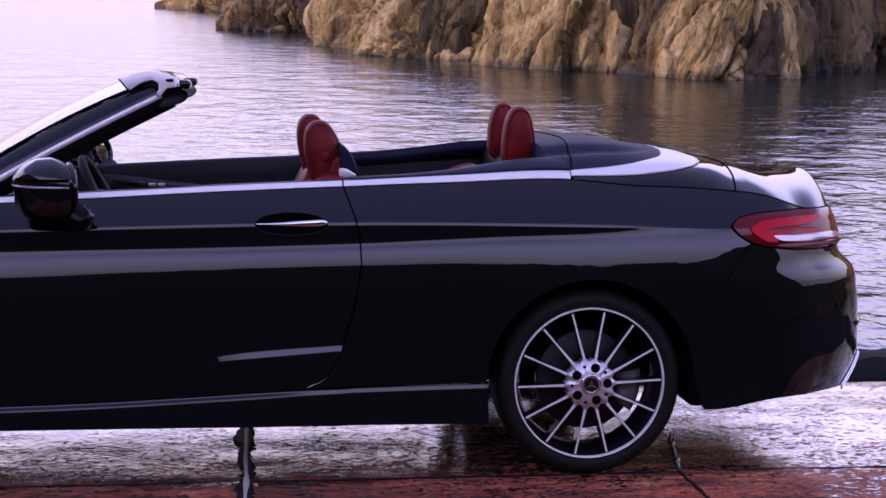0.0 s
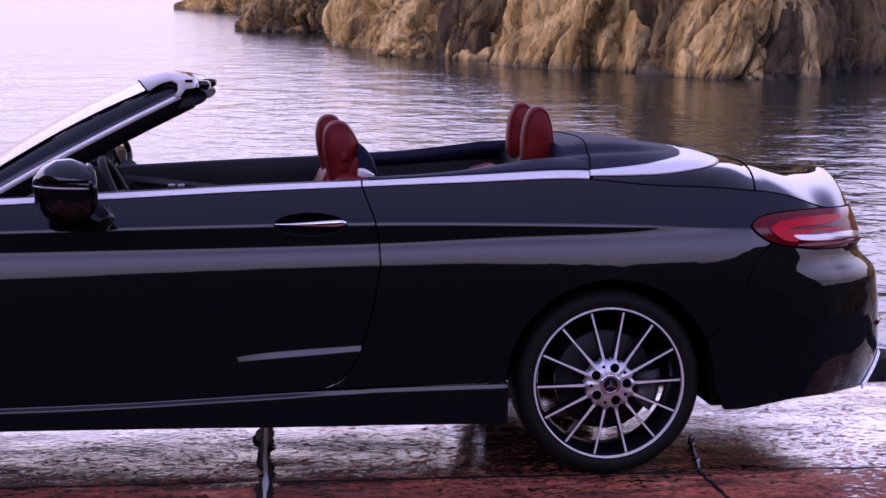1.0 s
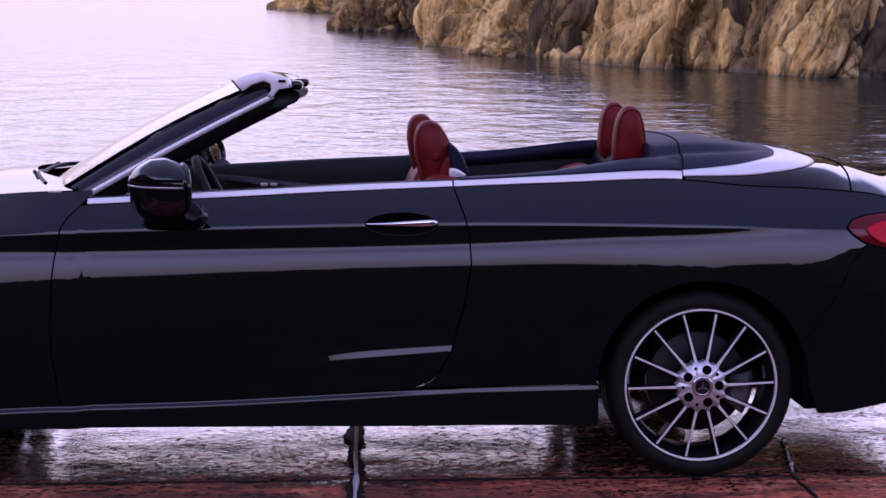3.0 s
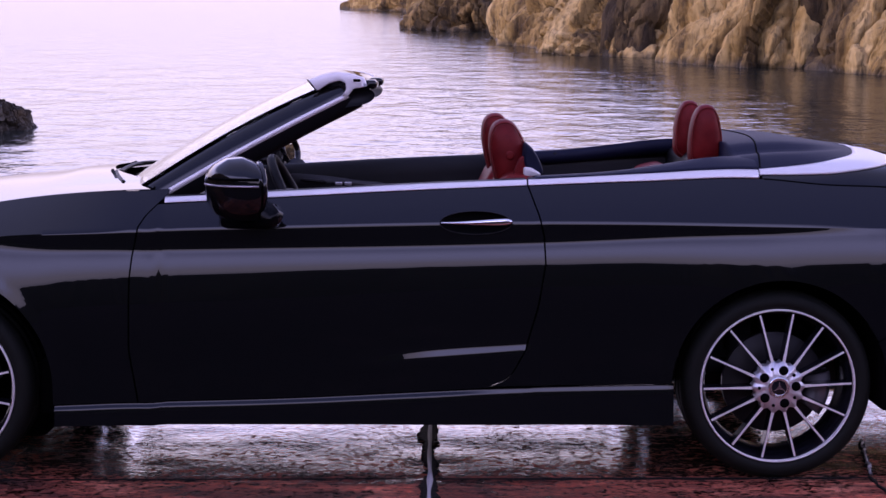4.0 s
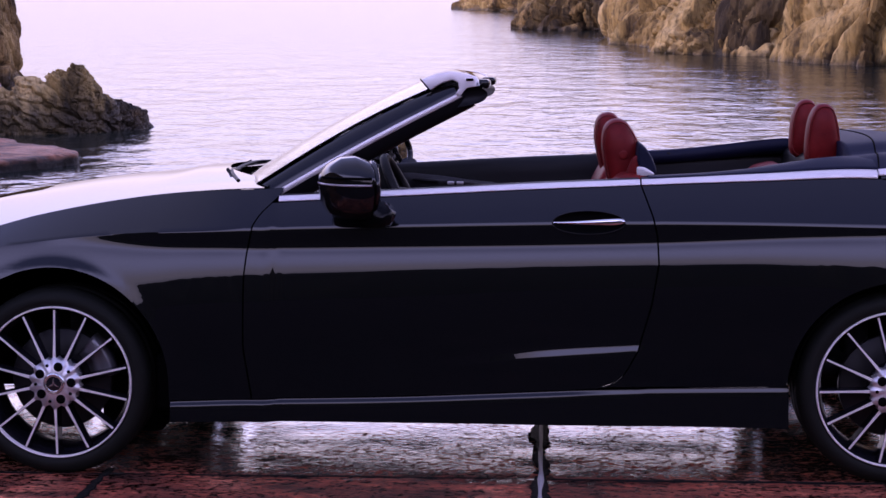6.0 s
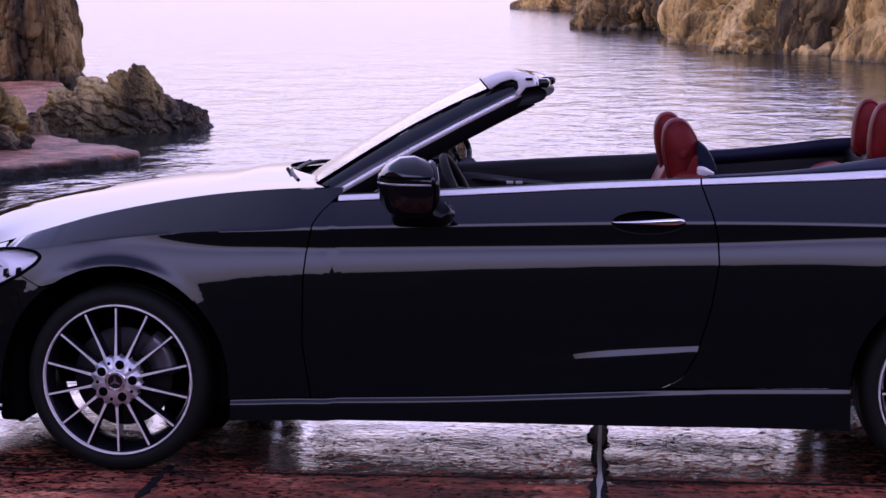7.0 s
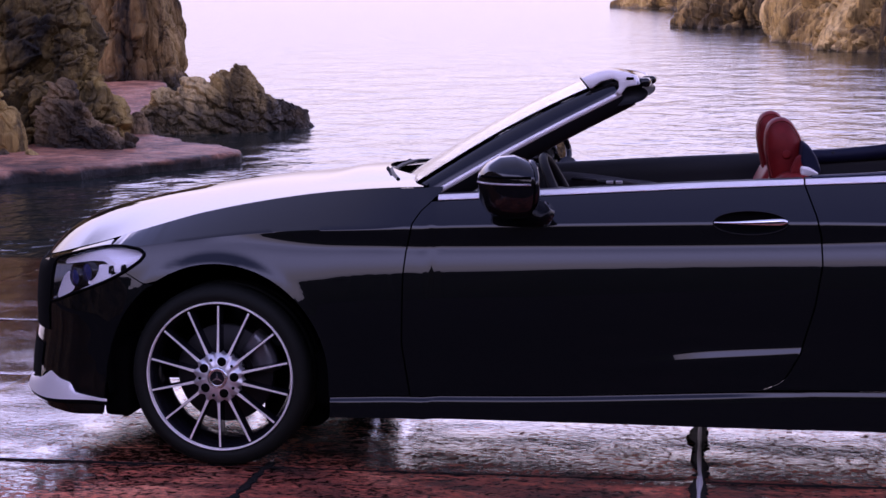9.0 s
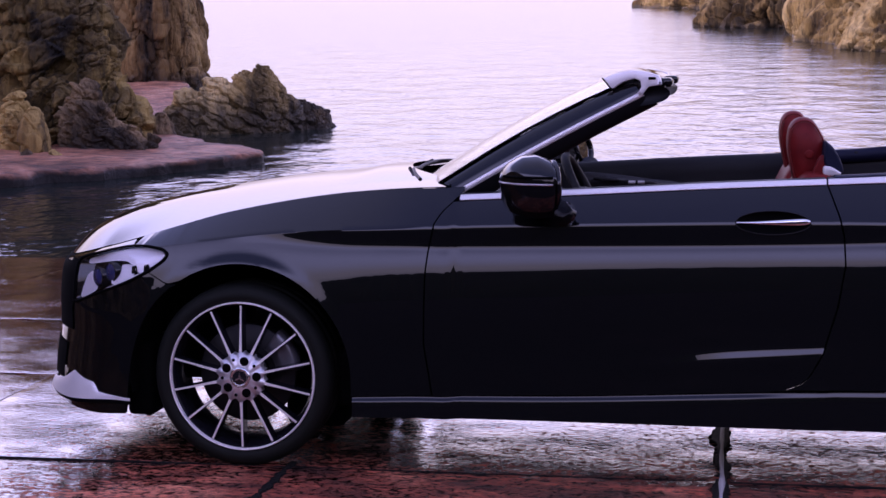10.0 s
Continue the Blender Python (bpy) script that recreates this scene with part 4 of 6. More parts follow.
loop_out = [curve_at([0, 1, 2, 3, 4, 5, 6, 7], v) for v in ([1.363, 1.52, 1.66, 1.78, 1.862, 1.912, 1.945, 1.958], [-0.796, -0.782, -0.764, -0.72, -0.62, -0.44, -0.21, 0.0])]
loop_out.append(lambda k: max(lid_z(loop_out[0](k), loop_out[1](k)), 1.021 if k < 0.3 else 0) + 0.003)
loop_in = [curve_at([0, 1, 2, 3, 4, 5, 6, 7], v) for v in ([1.363, 1.48, 1.58, 1.67, 1.74, 1.79, 1.83, 1.84], [-0.772, -0.750, -0.715, -0.64, -0.53, -0.36, -0.17, 0.0], [1.050, 1.060, 1.070, 1.080, 1.086, 1.090, 1.093, 1.094])]
ks = np.linspace(0, 7, 60)
pair("deck_trim", ribbon([[f(s) for f in loop_out] for s in ks], [[f(s) for f in loop_in] for s in ks], 0.008, 0.006), M["satin"], car, "bright chrome strip round the roof cover")


# roof cover inside the loop, and its arms along the cabin
def cover_rim(x):
    """Half-width and height of the cover's rim at x."""
    if x < 1.363:
        return 0.775, 1.05 - 0.05 * (1.363 - x)
    lo, hi = 0.0, 7.0
    for _ in range(30):
        mid = (lo + hi) / 2
        lo, hi = (mid, hi) if loop_in[0](mid) < x else (lo, mid)
    return -loop_in[1](lo) + 0.004, loop_in[2](lo)


def cover_z(x, y):
    """A flat middle, a shallow valley, and a padded ridge towards the rim."""
    yb, zb = cover_rim(x)
    t = min(1.0, abs(y) / yb)
    zm = float(np.interp(x, [1.30, 1.40, 1.51, 1.61, 1.75, 1.84], [1.128, 1.140, 1.141, 1.132, 1.108, 1.097]))
    valley = 0.020 * math.exp(-((t - 0.74) / 0.07) ** 2) * (1 - ss(1.55, 1.8, x))
    return zb + (zm - zb) * (1 - t ** 4) - valley


def cover_mesh():
    vs, cols = [], 61
    xs_ = list(np.linspace(1.30, 1.835, 30))
    for x in xs_:
        yb = cover_rim(x)[0]
        vs += [(x, t * yb, cover_z(x, t * yb)) for t in np.linspace(-1, 1, cols)]
    fs = grid_faces(len(xs_), cols)
    base = len(vs)
    vs += [(1.30, t * 0.77, 0.98) for t in np.linspace(-1, 1, cols)]
    fs += [(c, base + c, base + c + 1, c + 1) for c in range(cols - 1)]
    return vs, fs


cover = part("roof_cover", cover_mesh(), M["cover"], car, "navy soft roof cover behind the rear seats")
part("cover_seam", tube([(1.368 + 0.065 * (1 - (y / 0.77) ** 2), y, cover_z(1.368 + 0.065 * (1 - (y / 0.77) ** 2), y) + 0.001) for y in np.linspace(-0.765, 0.765, 70)], 0.003, 6), M["gap"], cover)


def arm():
    lo, hi, n = [], [], 40
    for x in np.linspace(0.60, 1.36, n):
        p = skin(x, belt(x))
        h = 0.019 + 0.010 * ss(0.5, 1.36, x)
        lo.append((x, p.y + 0.014, belt(x) + h + 0.001))
        hi.append((x, -0.70 + 0.05 * ss(0.9, 1.3, x), belt(x) + h + 0.004 + 0.032 * ss(0.75, 1.30, x)))
    return ribbon(lo, hi, 0.05, 0.006)


pair("cabin_rail", arm(), M["cover"], car, "navy padded rail beside the rear seat")


# bonnet
def bonnet_mesh():
    vs, cols = [], 49
    us = list(np.linspace(U_NOSE + 0.02, station(-0.70, 0.8), 76))
    for u in us:
        p = skin(u, bonnet_edge(u))
        zm = hood_mid(p.x)
        for c in range(cols):
            t = -1 + 2 * c / (cols - 1)
            k = 1 - abs(t) ** (1.7 + 0.6 * ss(-1.7, -2.1, p.x))
            back = 0.225 * max(0.0, 1 - (t / 0.76) ** 2) * ss(-1.25, -0.70, p.x)
            vs.append((p.x - back * 1.15, t * -p.y, p.z + max(0.0, zm - p.z) * k))
    return vs, grid_faces(len(us), cols)


part("bonnet", bonnet_mesh(), M["paint"], car)
part("bonnet_seam", tube([skin(u, bonnet_edge(u) - 0.001, -0.001) for u in np.linspace(U_NOSE + 0.05, station(-1.98, 0.7), 50)], 0.0026, 6), M["gap"], car)


# boot lid with its lip
def boot_mesh():
    vs, cols = [], 61
    us = list(np.linspace(station(1.37, 0.95), U_TAIL - 0.02, 60))
    for u in us:
        z0 = belt(min(x_of(u), 2.45))
        p = skin(u, z0)
        for c in range(cols):
            t = math.sin((-1 + 2 * c / (cols - 1)) * math.pi / 2)
            n = 30 - 26.5 * ss(1.62, 2.02, p.x)
            vs.append((p.x, t * -p.y, z0 + max(0.002, lid_top(p.x) - z0) * (1 - abs(t) ** n)))
    # the tail face under the lip
    last = [Vector(v) for v in vs[-cols:]]
    for dx, dz in ((0.004, -0.006), (-0.004, -0.03), (0.01, -0.09)):
        vs += [(p.x + dx, p.y, p.z + dz) for p in last]
    return vs, grid_faces(len(us) + 3, cols)


part("boot_lid", boot_mesh(), M["paint"], car)
seam_y = [0.80 * math.sin(t * math.pi / 2) for t in np.linspace(-0.84, 0.84, 60)]
part("boot_seam", tube([(1.95 + 0.10 * (1 - (y / 0.8) ** 2), y, lid_z(1.95 + 0.10 * (1 - (y / 0.8) ** 2), y) + 0.001) for y in seam_y], 0.0026, 6), M["gap"], car)
part("boot_seam", tube([skin(u, belt(min(x_of(u), 2.45)) - 0.001, 0.0) for u in np.linspace(station(1.375, 0.95), U_TAIL - 0.45, 60)], 0.0026, 6), M["gap"], car)

# under the skin: floor, wheel housings, inner flanks
part("floor_pan", box(-1.95, 2.05, -0.62, 0.62, 0.35, 0.42, 0.03), M["plastic"], car)
# plain boxes added behind the wheels to block the bright ground beyond
for cx in (FRONT, REAR):
    part("subframe", box(cx - 0.20, cx + 0.42, -0.50, 0.50, 0.235, 0.42, 0.03), M["plastic"], car)
part("control_arm", box(FRONT + 0.10, FRONT + 0.33, -0.70, -0.48, 0.10, 0.36, 0.04), M["gap"], car)
part("subframe", box(FRONT - 0.36, FRONT - 0.08, -0.66, -0.40, 0.26, 0.52, 0.03), M["gap"], car)
# matt black boxes added to close bright gaps beside the near wheels
part("gap_block", box(1.772, 1.86, -0.905, -0.70, 0.238, 0.50, 0.01), M["gap"], car)
part("gap_block", box(-1.88, -1.78, -0.80, -0.50, 0.15, 0.42, 0.02), M["gap"], car)
part("gap_block", box(-1.10, -0.98, -0.80, -0.60, 0.205, 0.40, 0.02), M["gap"], car)
# plain boxes added at the far wheels to stop light between the spokes
for cx in (FRONT, REAR):
    part("far_wheel_block", box(cx - 0.23, cx + 0.23, 0.66, 0.69, 0.10, 0.50, 0.01), M["plastic"], car)
part("undertray", box(-1.02, 1.02, -0.85, -0.74, 0.20, 0.30, 0.015), M["plastic"], car)
for cx, r in ((FRONT, ARCH_F), (REAR, ARCH_R)):
    for s in (-1, 1):
        vs = []
        arc = np.linspace(-0.11 * math.pi / 2, math.pi + 0.11 * math.pi / 2, 40)
        for y in (0.885, 0.55):
            vs += [(cx + (r + 0.012) * math.cos(a), s * y, HUB + (r + 0.012) * math.sin(a)) for a in arc]
        vs += [(cx + 0.02 * math.cos(a), s * 0.55, HUB + 0.3 + 0.02 * math.sin(a)) for a in arc]
        part("wheel_housing", (vs, grid_faces(3, 40)), M["gap"], car)


# wheels
def spoke_mesh(angle):
    """One thin machined spoke on a dark web, from hub to rim."""
    def bar(w0, w1, y0, y1, depth, r0=0.062, r1=0.240):
        vs = []
        for r, w, y in ((r0, w0, y0), (r0 + 0.05, w0 * 0.72, y0 + (y1 - y0) * 0.35), (0.5 * (r0 + r1) + 0.02, w1 * 0.9, y0 + (y1 - y0) * 0.7), (r1, w1, y1)):
            for dx, dy in ((-w, 0.0), (w, 0.0), (w * 1.05, depth), (-w * 1.05, depth)):
                vs.append((dx, y + dy, r))
        fs = grid_faces(4, 4, True) + [(0, 1, 2, 3), (15, 14, 13, 12)]
        c, s = math.cos(angle), math.sin(angle)
        return [(x * c + z * s, y, -x * s + z * c) for x, y, z in vs], fs
    return bar(0.0054, 0.0031, -0.018, -0.004, 0.003), bar(0.0068, 0.0048, -0.0145, -0.0005, 0.05)


def make_wheel(cx, side, turn):
    """A multi-spoke wheel, its face towards minus y before it is turned to its side."""
    rim = part("wheel", lathe([(0.2462, -0.003), (0.2468, -0.007), (0.2508, -0.008), (0.2525, -0.004), (0.2525, 0.004), (0.2535, 0.006), (0.247, 0.012), (0.236, 0.03), (0.226, 0.06), (0.223, 0.14), (0.24, 0.185), (0.25, 0.19)]), M["wheel_face"], car, "machined multi-spoke alloy wheel with black inner face")
    rim.data.materials.append(M["wheel_dark"])
    for f in rim.data.polygons:
        f.material_index = 1 if f.center.y > 0.011 else 0
    rim.matrix_local = pose(cx, side * 0.887, HUB, 0, 0, 180 if side > 0 else 0) @ Matrix.Diagonal((1.045, 1, 1.045, 1))
    part("tyre", lathe([(0.2515, 0.005), (0.257, -0.004), (0.270, -0.010), (0.286, -0.007), (0.298, 0.002), (0.3055, 0.013), (0.3105, 0.03), (0.311, 0.06), (0.3095, 0.061), (0.3095, 0.068), (0.311, 0.069), (0.311, 0.13), (0.3095, 0.131), (0.3095, 0.138), (0.311, 0.139), (0.3105, 0.17), (0.3055, 0.19), (0.287, 0.205), (0.26, 0.205), (0.24, 0.19)]), M["tyre"], rim, "black low-profile tyre")
    for i in range(14):
        face, web = spoke_mesh(2 * math.pi * (i + turn) / 14)
        part("spoke", face, M["wheel_face"], rim, smooth=False)
        part("spoke_web", web, M["wheel_dark"], rim, smooth=False)
    # hub plate with five bolt holes
    bm = bmesh.new()
    n = 90
    ring = []
    for i in range(n):
        a = 2 * math.pi * i / n
        r = 0.080 + 0.006 * math.cos(14 * (a - 2 * math.pi * turn / 14))
        ring.append(bm.verts.new((r * math.sin(a), -0.0185, r * math.cos(a))))
    inner = [bm.verts.new((0.030 * math.sin(2 * math.pi * i / n), -0.021, 0.030 * math.cos(2 * math.pi * i / n))) for i in range(n)]
    back = [bm.verts.new((v.co.x * 1.02, 0.03, v.co.z * 1.02)) for v in ring]
    for i in range(n):
        j = (i + 1) % n
        bm.faces.new((ring[i], ring[j], inner[j], inner[i]))
        bm.faces.new((back[i], back[j], ring[j], ring[i]))
    part("hub_plate", bm, M["alu"], rim)
    for i in range(5):
        for rad, at, off in ((0.0158, 0.0560, 0.21), (0.0055, 0.0625, 0.71)):
            a = 2 * math.pi * (i + off) / 5
            vs, fs = lathe([(rad, -0.0195), (rad * 0.93, -0.0215), (0.0, -0.0215)], steps=20)
            part("bolt_hole", ([(x + at * math.sin(a), y, z + at * math.cos(a)) for x, y, z in vs], fs), M["gap"], rim)
    part("hub_cap", lathe([(0.036, -0.018), (0.036, -0.024), (0.033, -0.028), (0.030, -0.029), (0.0285, -0.027), (0.0265, -0.029), (0.0245, -0.028)], steps=48), M["chrome"], rim)
    part("cap_badge", lathe([(0.0245, -0.027), (0.02, -0.0275), (0.0, -0.028)], steps=48), M["wheel_dark"], rim)
    for i in range(3):
        a = 2 * math.pi * i / 3
        tri = [(0.0, 0.0225), (0.0035, 0.004), (-0.0035, 0.004)]
        bm = bmesh.new()
        vs = [bm.verts.new((x * math.cos(a) + z * math.sin(a), y, -x * math.sin(a) + z * math.cos(a))) for y in (-0.031, -0.026) for x, z in tri + [(0, -0.001)]]
        for q in ((0, 1, 3), (0, 3, 2), (0, 4, 5, 1), (0, 2, 6, 4)):
            bm.faces.new([vs[k] for k in q])
        part("badge_ray", bm, M["chrome"], rim, smooth=False)
    disc = part("brake_disc", lathe([(0.075, 0.075), (0.165, 0.075), (0.167, 0.078), (0.167, 0.098), (0.165, 0.1), (0.075, 0.1)]), M["disc"], rim)
    part("disc_bell", lathe([(0.0, 0.04), (0.07, 0.045), (0.078, 0.05), (0.078, 0.1)], steps=48), M["wheel_dark"], rim)
    # caliper, behind the axle at the front, ahead of it at the back
    bm = bmesh.new()
    cols = 14
    a0 = (0.5 if cx < 0 else -0.2) * (1 if side < 0 else -1)
    profile = [(0.105, 0.055), (0.168, 0.05), (0.186, 0.06), (0.186, 0.115), (0.105, 0.115)]
    rows = [[bm.verts.new((r * math.cos(t), y, r * math.sin(t))) for r, y in profile] for t in np.linspace(a0 - 0.42, a0 + 0.42, cols)]
    for a, b in zip(rows, rows[1:]):
        for k in range(5):
            bm.faces.new((a[k], a[(k + 1) % 5], b[(k + 1) % 5], b[k]))
    bm.faces.new(rows[0])
    bm.faces.new(list(reversed(rows[-1])))
    if side > 0:
        for v in bm.verts:
            v.co.x = -v.co.x
    part("brake_caliper", bm, M["caliper"], rim, "dull silver brake caliper")
    return rim


for cx, turn in ((FRONT, 0.02), (REAR, 0.42)):
    for side in (-1, 1):
        make_wheel(cx, side, turn)

# ---- cabin ----
def smooth_line(pts, n=40):
    t = np.linspace(0, 1, len(pts))
    fs = [curve_at(t, [p[i] for p in pts]) for i in range(3)]
    return [Vector([f(s) for f in fs]) for s in np.linspace(0, 1, n)]


def sheet(a, b, cols=25, bow=None, thick=0.0):
    """A surface spanned between two lines, bowed across."""
    vs, n = [], len(a)
    for i, (p, q) in enumerate(zip(a, b)):
        for c in range(cols):
            t = c / (cols - 1)
            v = Vector(p).lerp(Vector(q), t)
            if bow:
                v += bow(i / (n - 1), t)
            vs.append(v)
    return vs, grid_faces(n, cols)


# inner door panels and the trim beside the rear seat
def inner_side(x0, x1, top, low, y0, y1):
    prof = [(y0, low), (y1 + 0.01, low + 0.02), (y1, low + 0.16), (y1 + 0.015, low + 0.2), (y1 + 0.012, -0.07), (y1 + 0.018, -0.03), (y1 + 0.03, -0.008), (y1 + 0.05, 0.0), (y0, -0.004)]
    vs = []
    xs_ = np.linspace(x0, x1, 30)
    for x in xs_:
        for y, z in prof:
            vs.append((x, y, z if z > 0.2 else top(x) + z))
    return vs, grid_faces(30, len(prof))


far_top = lambda x: belt(min(x, 1.36)) + 0.022 + 0.006 * ss(0.3, 1.3, x)
for s in (-1, 1):
    vs, fs = inner_side(-0.66, 0.568, far_top, 0.40, 0.775, 0.70)
    lining = part("door_lining", ([(x, s * y, z) for x, y, z in vs], fs), M["black_leather"], car, "black leather door lining")
    vs, fs = inner_side(0.576, 1.36, far_top, 0.40, 0.775, 0.69)
    part("side_lining", ([(x, s * y, z) for x, y, z in vs], fs), M["black_leather"], car, "black leather side lining")
    if s > 0:
        part("control_panel", slab_of(rounded([(-0.37, 0.855), (0.10, 0.860), (0.05, 0.893), (-0.08, 0.906), (-0.18, 0.921), (-0.37, 0.938)], 3), -0.010, lambda x, z: 0.70), M["panel_grey"], lining)
        part("pull_handle", slab_of(rounded([(-0.31, 0.900), (-0.20, 0.891), (-0.20, 0.906), (-0.31, 0.915)], 3), -0.012, lambda x, z: 0.689), M["disc"], lining, "grey metal pull handle")
        for bx in (-0.16, -0.12):
            part("switch", box(bx, bx + 0.03, 0.674, 0.69, 0.884, 0.898, 0.003), M["alu"], lining)
        part("peg", lathe([(0.012, -0.004), (0.010, -0.007), (0.0, -0.008)], steps=20), M["plastic"], lining).location = (0.79, 0.705, 1.015)

part("cabin_floor", box(-0.95, 1.30, -0.74, 0.74, 0.33, 0.40, 0.02), M["plastic"], car)
part("bulkhead", box(1.27, 1.36, -0.74, 0.74, 0.35, 1.05, 0.03), M["black_leather"], car)
part("dashboard", sheet([(-0.69, y, 0.935) for y in np.linspace(-0.70, 0.70, 30)], [(-0.43, y, 0.80) for y in np.linspace(-0.70, 0.70, 30)], 20,
     lambda i, t: Vector((0, 0, 0.070 * math.sin(math.pi * min(1.0, t * 0.9 + 0.08)) + 0.03 * math.exp(-((i - 0.26) / 0.1) ** 2) * ss(0.4, 0.8, t)))), M["black_leather"], car, "black leather dashboard")
part("centre_console", box(-0.55, 0.55, -0.12, 0.12, 0.36, 0.62, 0.04), M["black_leather"], car)

# steering wheel
wheel_c, wheel_r = Vector((-0.25, -0.37, 0.900)), 0.182
ring = [wheel_c + Vector((0.45 * math.cos(a) * wheel_r * -1, math.sin(a) * wheel_r, 0.89 * math.cos(a) * wheel_r)) for a in np.linspace(0, 2 * math.pi, 48, endpoint=False)]
steer = part("steering_wheel", tube(ring, 0.017, 10, True), M["black_leather"], car, "black leather steering wheel")
part("wheel_boss", box(-0.31, -0.24, -0.45, -0.29, 0.84, 0.95, 0.025), M["black_leather"], steer)
for a in (1.57, 3.14, 4.71):
    part("wheel_spoke", tube([wheel_c + Vector((-0.02, 0, 0)), wheel_c + Vector((-0.45 * math.cos(a) * wheel_r, math.sin(a) * wheel_r, 0.89 * math.cos(a) * wheel_r))], 0.013, 8), M["alu"], steer)


# seats
def front_seat(y):
    head = soft([(0.492, 0.94), (0.468, 1.03), (0.453, 1.12), (0.468, 1.198), (0.536, 1.212), (0.580, 1.150), (0.600, 1.09), (0.602, 1.02), (0.585, 0.94)])
    seat = part("front_seat", pillow(rounded([(0.18, 0.45), (0.43, 0.46), (0.63, 0.98), (0.60, 1.02), (0.50, 1.02), (0.40, 0.80), (0.30, 0.56)], 5, 0.35), y - 0.24, y + 0.24, 0.12), M["leather"], car, "red leather front seat")
    part("headrest", pillow(head, y - 0.095, y + 0.095, 3.0, 10), M["leather"], seat)
    pip = [Vector((p[0], y - 0.052, p[1])) for p in head]
    part("piping", tube([Vector((0.527 + (p.x - 0.527) * 0.90, y - 0.066, 1.085 + (p.z - 1.085) * 0.90)) for p in pip], 0.0025, 6, True), M["stitch"], seat)
    part("cushion", pillow(rounded([(-0.12, 0.44), (-0.12, 0.60), (0.40, 0.58), (0.42, 0.44)], 5, 0.3), y - 0.25, y + 0.25, 0.1), M["leather"], seat)
    part("seat_shell", pillow(rounded([(0.572, 1.05), (0.580, 1.132), (0.606, 1.112), (0.630, 1.075), (0.648, 1.026), (0.640, 1.008), (0.606, 1.022)], 5, 0.35), y - 0.19, y + 0.19, 0.12), M["cover"], seat, "navy seat back shell")
    part("belt_guide", slab_of(rounded([(0.574, 1.043), (0.600, 1.042), (0.636, 1.020), (0.630, 1.010), (0.574, 1.010)], 3), 0.03, lambda x, z: y - 0.20, 0.004), M["satin"], seat, "bright belt guide")
    part("release_knob", lathe([(0.016, 0.0), (0.016, -0.008), (0.011, -0.010), (0.0, -0.009)], steps=24), M["leather"], seat).location = (0.532, y - 0.092, 1.078)
    part("bolster", pillow(rounded([(0.505, 0.93), (0.540, 1.02), (0.562, 1.075), (0.600, 1.088), (0.590, 1.03), (0.560, 0.93)], 4, 0.3), y - 0.175, y - 0.118, 0.15), M["leather"], seat)


front_seat(-0.37)
front_seat(0.37)

bench = part("rear_seat", pillow(rounded([(0.88, 0.50), (1.12, 0.52), (1.24, 0.98), (1.20, 1.002), (1.10, 0.975), (1.0, 0.72)], 5, 0.35), -0.60, 0.60, 0.06), M["leather"], car, "red leather rear bench")
part("rear_cushion", pillow(rounded([(0.66, 0.45), (0.66, 0.62), (1.05, 0.60), (1.05, 0.45)], 5, 0.3), -0.60, 0.60, 0.06), M["leather"], bench)
for y in (-0.32, 0.32):
    dx = 0.045 if y > 0 else 0.0
    prof = soft([(1.195, 1.02), (1.194, 1.13), (1.207, 1.215), (1.234, 1.258), (1.284, 1.258), (1.304, 1.21), (1.317, 1.14), (1.320, 1.02)])
    prof = [(x + dx, z) for x, z in prof]
    part("headrest", pillow(prof, y - 0.065, y + 0.065, 3.0), M["leather"], bench)
    part("piping", tube([(1.255 + dx + (x - dx - 1.255) * 0.90, y - 0.046, 1.14 + (z - 1.14) * 0.90) for x, z in prof], 0.0025, 6, True), M["stitch"], bench)

# ---- windscreen ----
A_lo = smooth_line([(-0.715, -0.735, 0.945), (-0.47, -0.675, 1.085), (-0.26, -0.615, 1.197), (-0.095, -0.565, 1.280), (-0.056, -0.552, 1.300)])
A_hi = smooth_line([(-0.800, -0.730, 0.975), (-0.53, -0.660, 1.148), (-0.33, -0.605, 1.257), (-0.13, -0.552, 1.343), (-0.085, -0.545, 1.350)])
A_hi = [b.lerp(a, 0.66) + Vector((0, 0.026, 0)) for a, b in zip(A_hi, A_lo)]
screen = part("windscreen", sheet(A_hi, [Vector((p.x, -p.y, p.z)) for p in A_hi], 33, lambda i, t: Vector((-0.13 * (1 - 0.30 * i) * (1 - (2 * t - 1) ** 2), 0, 0.016 * i * (1 - (2 * t - 1) ** 2)))), M["glass"], car, "raked windscreen glass")
solid = screen.modifiers.new("thickness", "SOLIDIFY")
solid.thickness = 0.006
pair("windscreen_pillar", sheet(A_hi, A_lo, 9, lambda i, t: Vector((-0.005 * math.sin(math.pi * t), -0.007 * math.sin(math.pi * t), 0.008 * math.sin(math.pi * t)))), M["paint"], car, "black windscreen pillar")
pair("pillar_trim", ribbon([p + Vector((0, -0.004, 0)) for p in A_lo], [p + Vector((0.018, 0.002, -0.012)) for p in A_lo], 0.01, 0.004), M["satin"], car, "bright chrome pillar strip")
pair("pillar_lining", sheet([p + Vector((0.018, 0.002, -0.012)) for p in A_lo], [p + Vector((0.062, 0.07, -0.045)) for p in A_lo], 7, lambda i, t: Vector((0.012 * math.sin(math.pi * t), 0, -0.012 * math.sin(math.pi * t)))), M["plastic"], car)
pair("pillar_lining", sheet([p + Vector((0.062, 0.07, -0.045)) for p in A_lo], A_hi, 5), M["plastic"], car)

